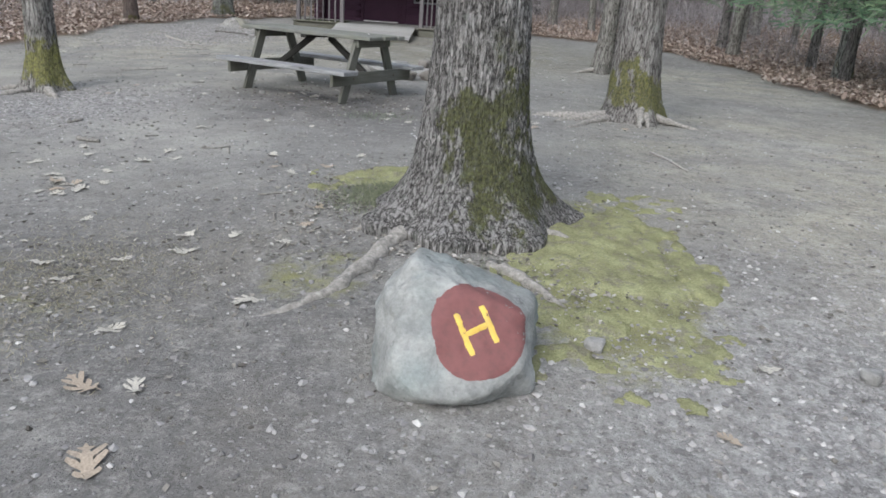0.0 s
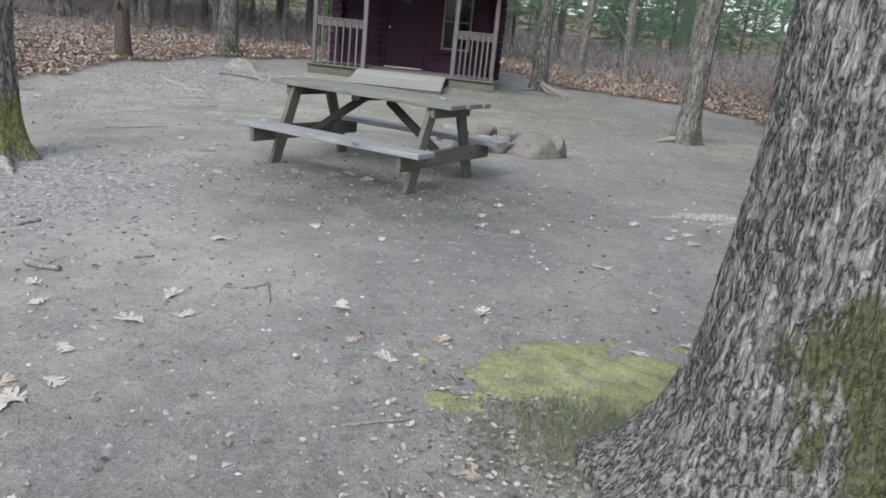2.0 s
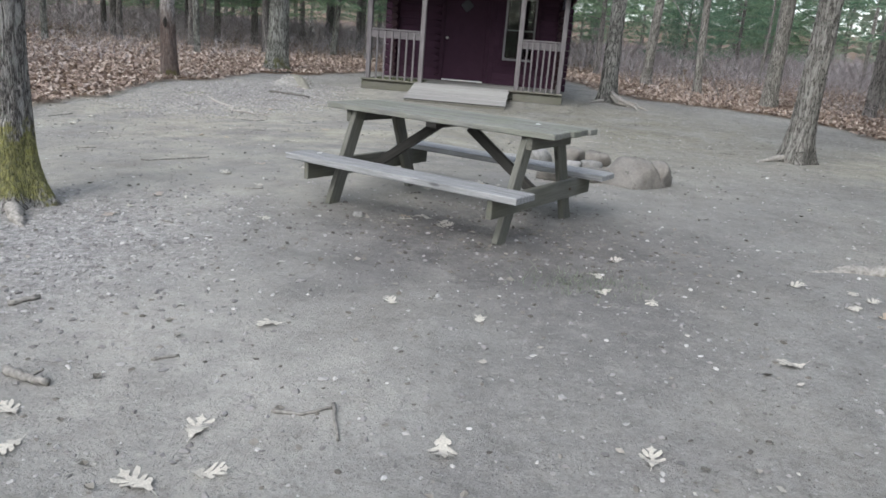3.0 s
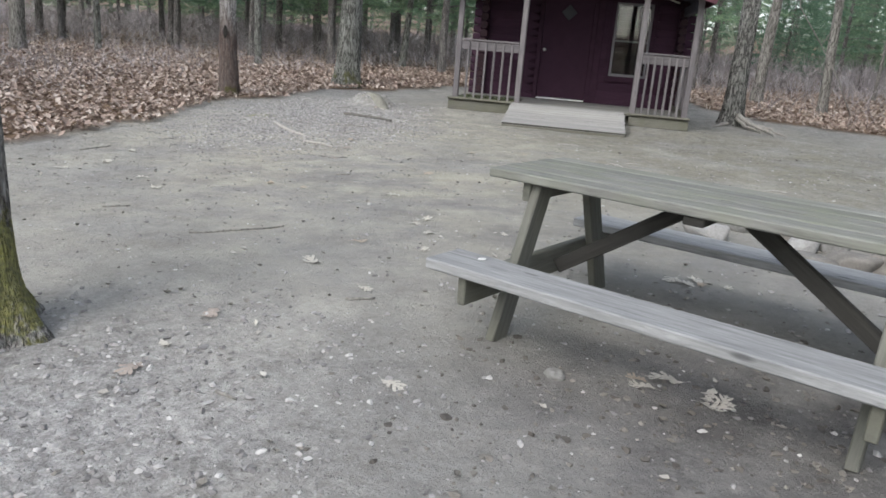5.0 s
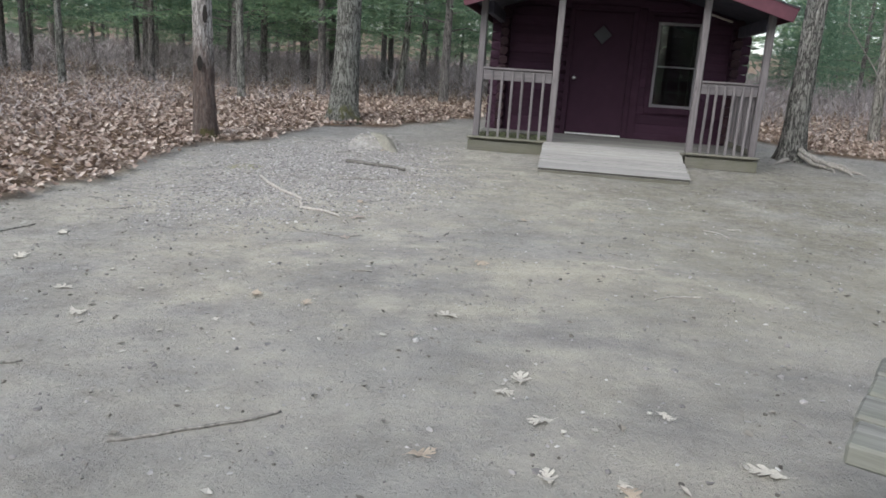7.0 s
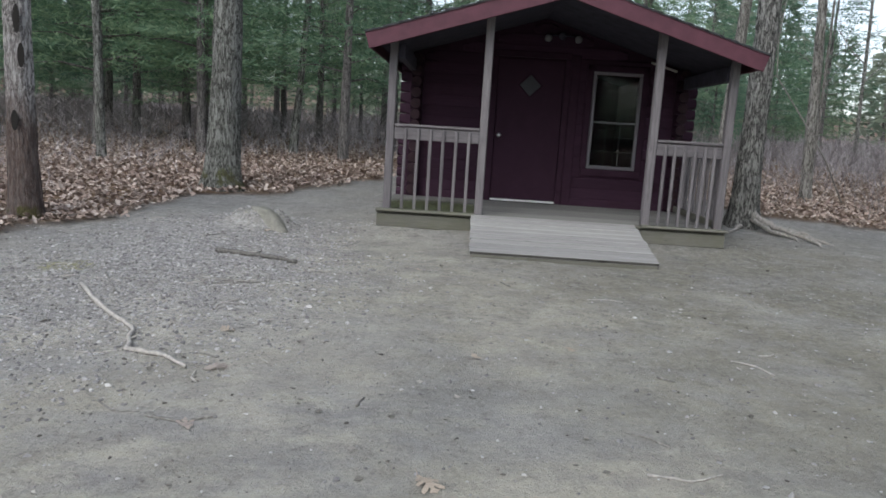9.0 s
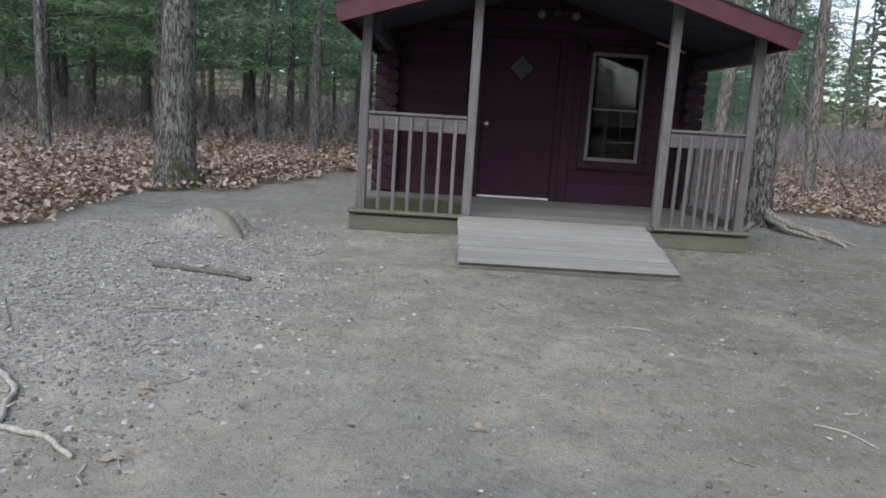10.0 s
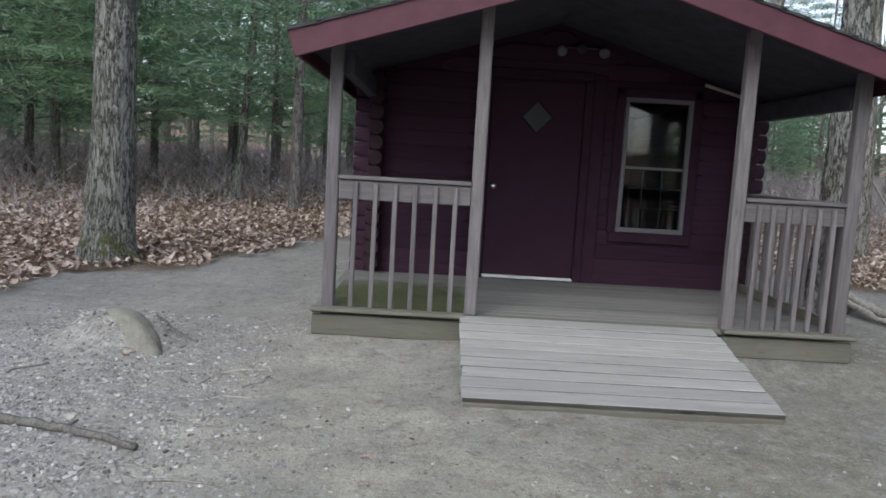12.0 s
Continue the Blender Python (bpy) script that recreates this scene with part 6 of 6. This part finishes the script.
def build_leaf(x, y, size, turn, kind, tone=0):
    mat = (LEAF_PALE, LEAF_TAN, LEAF_RED)[tone]
    label = ("bleached curled oak leaf lying on bare earth", "tan dry oak leaf lying on bare earth", "russet dry oak leaf lying on bare earth")[tone]
    ob = part("oak_leaf", LEAVES[kind % 6], mat, None, "", pose(x, y, gs(x, y) + 0.003, 0, 0, turn) @ Matrix.Scale(size, 4))
    return tagged(ob, label, "leaf", "fallen oak leaves")


def build_stick(pts, r, label, mat=None, name="stick"):
    """A fallen stick along points (x, y) of the plan, with a knot and a broken end."""
    tb = Tubes()
    path = []
    for (xa, ya), (xb, yb) in zip(pts, pts[1:]):
        for i in range(5):
            s = i / 5
            path.append((xa + (xb - xa) * s, ya + (yb - ya) * s))
    path.append(pts[-1])
    x0, y0 = path[0]
    z0 = gs(x0, y0)
    rows, rad = [], []
    for i, (x, y) in enumerate(path):
        k = i / (len(path) - 1)
        rows.append((x - x0 + 0.4 * r * math.sin(i * 1.9), y - y0 + 0.4 * r * math.cos(i * 2.3), gs(x, y) - z0 + r * 0.8))
        rad.append(r * (1 - 0.35 * k) * (1 + 0.15 * math.sin(i * 2.7)))
    tb.add(rows, rad, 7)
    m = len(rows) // 2
    if r > 0.008 and len(pts) > 1:
        p = Vector(rows[m])
        tb.add([p, p + Vector((2.2 * r, 1.5 * r, 1.2 * r))], [r * 0.5, r * 0.25], 5)
    ob = part(name, tb.mesh(name), mat or TWIG, None, "", pose(x0, y0, z0))
    return tagged(ob, label, "stick", "fallen sticks")


build_litter()
build_pebbles()
build_moss(1.05, 3.1, 0.52, 1.12, 0.03, 3, "yellow-green cushion of moss round an oak's foot")
build_moss(-0.36, 4.52, 0.50, 0.33, 0.03, 8, "yellow-green moss mound behind an oak's foot")
build_flat_scrap("paper_scrap", -2.80, 8.17, 1.039, 0.02, WHITE, "small white scrap lying on the picnic bench", "scrap")
build_flat_scrap("paper_scrap", -1.20, 8.15, 1.40, 0.02, WHITE, "small white scrap lying on the picnic tabletop", "scrap")


def build_blades(x0, y0, rx, ry, count, seed, label, mat=None, tall=0.065):
    """Short thin grass."""
    rnd = np.random.RandomState(seed)
    x, y = x0 + rx * rnd.normal(0, 0.5, count), y0 + ry * rnd.normal(0, 0.5, count)
    z = surface(x, y)
    h = rnd.uniform(0.25 * tall, tall, count)
    a = rnd.uniform(0, 2 * math.pi, count)
    w = np.stack([np.cos(a), np.sin(a), 0 * a], 1) * 0.0022
    tip = np.stack([x + rnd.normal(0, 0.03, count), y + rnd.normal(0, 0.03, count), z + h], 1)
    b = np.stack([x, y, z], 1)
    V = np.stack([b - w, b + w, tip], 1).reshape(-1, 3)
    tagged(part("grass", mesh_of("grass", V, np.arange(3 * count).reshape(-1, 3)), mat or GRASS), label, "grass", kind="stuff")


build_blades(-0.24, 4.02, 0.42, 0.34, 6000, 1, "short thin grass beside an oak's foot")
build_blades(0.30, 2.65, 0.30, 0.25, 1500, 2, "thin grass tufts between the boulder and oak")
build_blades(-1.75, 2.5, 0.7, 0.8, 5000, 3, "thin flattened dead grass on bare earth", STRAW, 0.022)
build_blades(-0.9, 6.9, 0.4, 0.25, 350, 4, "sparse thin grass on bare earth")


def build_debris():
    """Leaf bits and bark flakes gathered round the oak's foot."""
    rnd = np.random.RandomState(21)
    x, y = np.concatenate([rnd.normal(-0.55, 0.30, 900), 0.25 + 0.55 * np.cos(np.linspace(3.0, 6.6, 500)) * rnd.uniform(0.85, 1.2, 500), rnd.normal(0.85, 0.35, 900), rnd.normal(-1.7, 0.4, 700), rnd.normal(-0.42, 0.3, 300), rnd.normal(-0.42, 0.33, 1100), rnd.normal(0.35, 0.45, 500)]), np.concatenate([rnd.normal(3.5, 0.45, 900), 3.6 + 0.62 * np.sin(np.linspace(3.0, 6.6, 500)) * rnd.uniform(0.85, 1.2, 500), rnd.normal(2.95, 0.5, 900), rnd.normal(2.5, 0.5, 700), rnd.normal(4.4, 0.25, 300), rnd.normal(3.95, 0.28, 1100), rnd.normal(2.85, 0.22, 500)])
    keep = (np.hypot(x - 0.36, y - 1.92) > 0.4) & (np.hypot(x - 0.27, y - 3.66) > 0.42)
    x, y = x[keep], y[keep]
    V, F = leaf_cards(x, y, surface(x, y) + np.where(np.hypot(x - 1.0, (y - 3.15) * 0.5) < 0.5, 0.026, 0.008), 0.008 + 0.03 * rnd.rand(len(x)) ** 2, 0.2, 22)
    tagged(part("leaf_bits", mesh_of("leaf_bits", V, F), DEBRIS), "dry leaf bits and bark flakes round an oak's foot", "leaf scraps", kind="stuff")


build_debris()

for x, y, s, a, k in ((-0.87, 1.12, 0.20, 120, 1), (-1.13, 1.57, 0.17, 155, 1), (-1.27, 2.04, 0.14, 52, 0), (-1.30, 2.96, 0.14, 202, 0), (-1.40, 3.20, 0.14, 245, 0), (-1.12, 3.24, 0.13, 79, 0), (-1.60, 2.80, 0.12, 46, 0), (-1.77, 2.52, 0.12, 34, 0), (-1.99, 2.71, 0.13, 10, 0), (-0.76, 2.40, 0.15, 205, 0), (-2.69, 4.07, 0.16, 281, 0), (-2.45, 3.97, 0.14, 148, 0), (-3.17, 4.54, 0.14, 30, 0), (-0.93, 1.58, 0.12, 113, 0), (-0.73, 3.74, 0.13, 274, 1), (1.63, 2.11, 0.11, 184, 0), (1.09, 2.99, 0.13, 141, 0), (-2.13, 3.40, 0.11, 88, 0), (1.31, 1.57, 0.10, 134, 1)):
    build_leaf(x, y, s, a, a, k)
for x, y, s, a, k in ((-3.01, 5.01, 0.12, 148, 0), (-2.49, 4.37, 0.12, 321, 0), (-0.90, 4.77, 0.13, 190, 1), (-0.61, 4.47, 0.10, 44, 0), (-0.81, 3.15, 0.11, 343, 0), (0.02, 6.01, 0.13, 198, 0), (-0.50, 6.68, 0.12, 259, 0), (-0.77, 7.07, 0.12, 127, 0), (-1.40, 6.24, 0.11, 91, 0), (-1.87, 6.35, 0.12, 126, 0), (-0.73, 3.43, 0.12, 242, 1)):
    build_leaf(x, y, s, a, a, k)
for x, y, s, a, k in ((-1.43, 5.06, 0.15, 280, 0), (-2.35, 4.70, 0.16, 153, 0), (-2.86, 4.80, 0.12, 260, 0), (-2.31, 5.03, 0.15, 99, 0), (-2.37, 5.94, 0.13, 211, 0), (-0.75, 6.80, 0.13, 220, 0), (-0.72, 5.12, 0.13, 82, 0), (-1.12, 4.51, 0.13, 156, 0), (0.29, 4.93, 0.12, 22, 0), (-0.64, 7.40, 0.12, 41, 0), (-2.15, 4.78, 0.12, 23, 0), (-1.30, 4.67, 0.10, 236, 1), (0.01, 4.76, 0.10, 320, 0)):
    build_leaf(x, y, s, a, a, k)
for x, y, s, a, k in ((-3.91, 9.07, 0.15, 143, 0), (-4.11, 7.56, 0.14, 265, 2), (-4.08, 8.16, 0.14, 273, 2), (-3.05, 7.66, 0.12, 331, 0), (-1.80, 9.49, 0.14, 241, 0), (-1.97, 8.04, 0.15, 175, 0), (-2.10, 9.03, 0.11, 344, 0), (-3.33, 9.49, 0.10, 100, 0), (-3.78, 9.56, 0.11, 34, 1), (-3.37, 9.88, 0.11, 211, 0), (-3.06, 9.44, 0.12, 103, 1), (-3.49, 8.73, 0.10, 325, 0), (-4.12, 7.81, 0.08, 323, 0)):
    build_leaf(x, y, s, a, a, k)
for x, y, s, a, k in ((-3.48, 10.25, 0.13, 94, 0), (-3.90, 12.18, 0.16, 301, 1), (-2.58, 9.71, 0.15, 164, 0), (-5.91, 10.63, 0.14, 324, 0), (-7.16, 12.22, 0.14, 285, 0), (-6.98, 11.53, 0.14, 101, 0), (-6.26, 11.02, 0.13, 165, 0), (-7.23, 11.18, 0.14, 51, 0)):
    build_leaf(x, y, s, a, a, k)
for x, y, s, a, k in ((-5.15, 13.39, 0.16, 31, 2), (-5.01, 12.62, 0.13, 117, 2), (-5.30, 14.09, 0.13, 142, 1), (-3.70, 13.78, 0.10, 298, 1), (-3.10, 14.02, 0.10, 315, 1)):
    build_leaf(x, y, s, a, a, k)
for x, y, s, a, k in ((-5.87, 16.59, 0.11, 121, 0), (-4.23, 16.28, 0.09, 169, 1), (-6.05, 17.73, 0.13, 90, 1)):
    build_leaf(x, y, s, a, a, k)
_lf = random.Random(14)
for _x, _y, _n, _sx, _sy in ((-2.58, 3.98, 9, 0.16, 0.13), (-1.86, 7.93, 6, 0.14, 0.08), (-1.66, 9.44, 4, 0.1, 0.05), (-2.75, 4.15, 4, 0.12, 0.12), (1.1, 7.15, 6, 0.3, 0.22), (-3.3, 10.1, 3, 0.2, 0.3), (-4.7, 11.4, 3, 0.4, 0.4)):
    for _k in range(_n):
        build_leaf(_x + _lf.gauss(0, _sx), _y + _lf.gauss(0, _sy), _lf.uniform(0.08, 0.14), _lf.uniform(0, 360), _lf.randrange(6), 0 if _lf.random() < 0.8 else 1)
build_stick([(1.83, 6.08), (1.95, 5.78), (2.02, 5.43)], 0.012, "long pale bare stick lying on trodden earth", PALE_STICK)
build_stick([(-0.83, 3.17), (-0.78, 3.10), (-0.79, 3.02)], 0.008, "thin dry twig lying on bare earth")
build_stick([(-1.21, 3.96), (-0.97, 4.03)], 0.008, "thin dry twig lying on bare earth")
build_stick([(-0.71, 3.30), (-0.64, 3.39)], 0.008, "thin dry twig lying on bare earth")
build_stick([(-1.00, 3.63), (-0.96, 3.51)], 0.008, "thin dry twig lying on bare earth")
build_stick([(-3.22, 5.27), (-3.10, 5.23), (-3.00, 5.22)], 0.022, "short thick weathered stick lying on bare earth")
build_stick([(-2.72, 5.48), (-2.63, 5.55)], 0.008, "thin dry twig lying on bare earth")
build_stick([(-3.67, 5.89), (-3.58, 6.00)], 0.016, "short grey stick lying on bare earth")
build_stick([(-2.09, 5.19), (-1.97, 5.19), (-1.88, 5.26)], 0.008, "thin dry twig lying on bare earth")
build_stick([(-3.68, 7.44), (-3.58, 7.40)], 0.008, "thin dry twig lying on bare earth")
build_stick([(-1.88, 5.28), (-1.80, 5.05)], 0.008, "thin dry twig lying on bare earth")
build_stick([(-4.91, 9.41), (-4.72, 9.52), (-4.50, 9.65), (-4.38, 9.75)], 0.008, "thin dry twig lying on bare earth")
build_stick([(-5.89, 9.90), (-5.72, 9.99)], 0.008, "thin dry twig lying on bare earth")
build_stick([(-4.69, 11.74), (-4.56, 11.74)], 0.008, "thin dry twig lying on bare earth")
build_stick([(-3.53, 8.53), (-3.39, 8.59)], 0.008, "thin dry twig lying on bare earth")
build_stick([(-7.67, 12.06), (-7.56, 12.42)], 0.008, "thin dry twig lying on bare earth")
build_stick([(-6.2, 16.47), (-5.8, 16.38), (-5.36, 16.22)], 0.027, "thick grey fallen branch lying on gravelly earth", DARK_BRANCH)
build_stick([(-6.74, 14.98), (-6.18, 14.30), (-5.90, 14.02), (-5.74, 13.60), (-5.49, 13.52), (-5.30, 13.35)], 0.018, "pale winding root exposed in gravelly earth", PALE_STICK)
build_stick([(-5.53, 14.69), (-5.36, 14.69)], 0.008, "thin dry twig lying on bare earth")
build_stick([(-2.67, 13.57), (-2.59, 13.50)], 0.008, "thin dry twig lying on bare earth")
build_stick([(-5.97, 15.39), (-5.42, 15.43)], 0.012, "thin dry twig lying on bare earth")
build_stick([(-4.29, 12.93), (-4.27, 13.05)], 0.008, "thin dry twig lying on bare earth")
build_stick([(-6.75, 15.38), (-6.43, 14.89)], 0.008, "thin dry twig lying on bare earth")
build_stick([(-1.09, 15.93), (-0.88, 15.99)], 0.008, "thin dry twig lying on bare earth")
build_stick([(-3.76, 13.76), (-3.67, 13.74)], 0.008, "thin dry twig lying on bare earth")
build_stick([(-5.22, 15.90), (-5.03, 15.92), (-4.88, 15.90)], 0.008, "thin dry twig lying on bare earth")
build_stick([(-3.46, 15.94), (-3.39, 15.82)], 0.008, "thin dry twig lying on bare earth")
build_stick([(-6.61, 17.24), (-6.43, 17.44)], 0.008, "thin dry twig lying on bare earth")

_tw = random.Random(8)
for _k in range(80):
    x, y = (_tw.uniform(-7.6, -4.9), _tw.uniform(12.5, 18.5)) if _k < 58 else (_tw.uniform(-4.5, 2.5), _tw.uniform(10.5, 16.3))
    a, n = _tw.uniform(0, 6.28), _tw.uniform(0.06, 0.22)
    build_stick([(x, y), (x + n * math.cos(a), y + n * math.sin(a)), (x + 1.8 * n * math.cos(a + 0.3), y + 1.8 * n * math.sin(a + 0.3))], _tw.uniform(0.003, 0.007), "thin pale dry twig lying on bare earth" if _k % 2 else "thin dry twig lying on bare earth", PALE_STICK if _k % 2 else None)


def build_sapling():
    """A dead, barkless sapling caught leaning in the woods."""
    tb = Tubes()
    z = gz(4.0, 25)
    tb.add([(0, 0, -0.05), (-0.5, 0, 0.9), (-1.05, 0.05, 1.7), (-1.72, 0, 2.55), (-1.75, 0.1, 3.3), (-1.65, 0.1, 4.4)], [0.017, 0.016, 0.014, 0.012, 0.009, 0.004], 7)
    tb.add([(-1.05, 0.05, 1.7), (-0.8, 0.1, 2.2)], [0.012, 0.004], 5)
    ob = part("dead_sapling", tb.mesh("dead_sapling"), TWIG, None, "", pose(4.0, 25, z))
    tagged(ob, "pale bare dead sapling leaning at the wood's edge", "tree")


build_sapling()
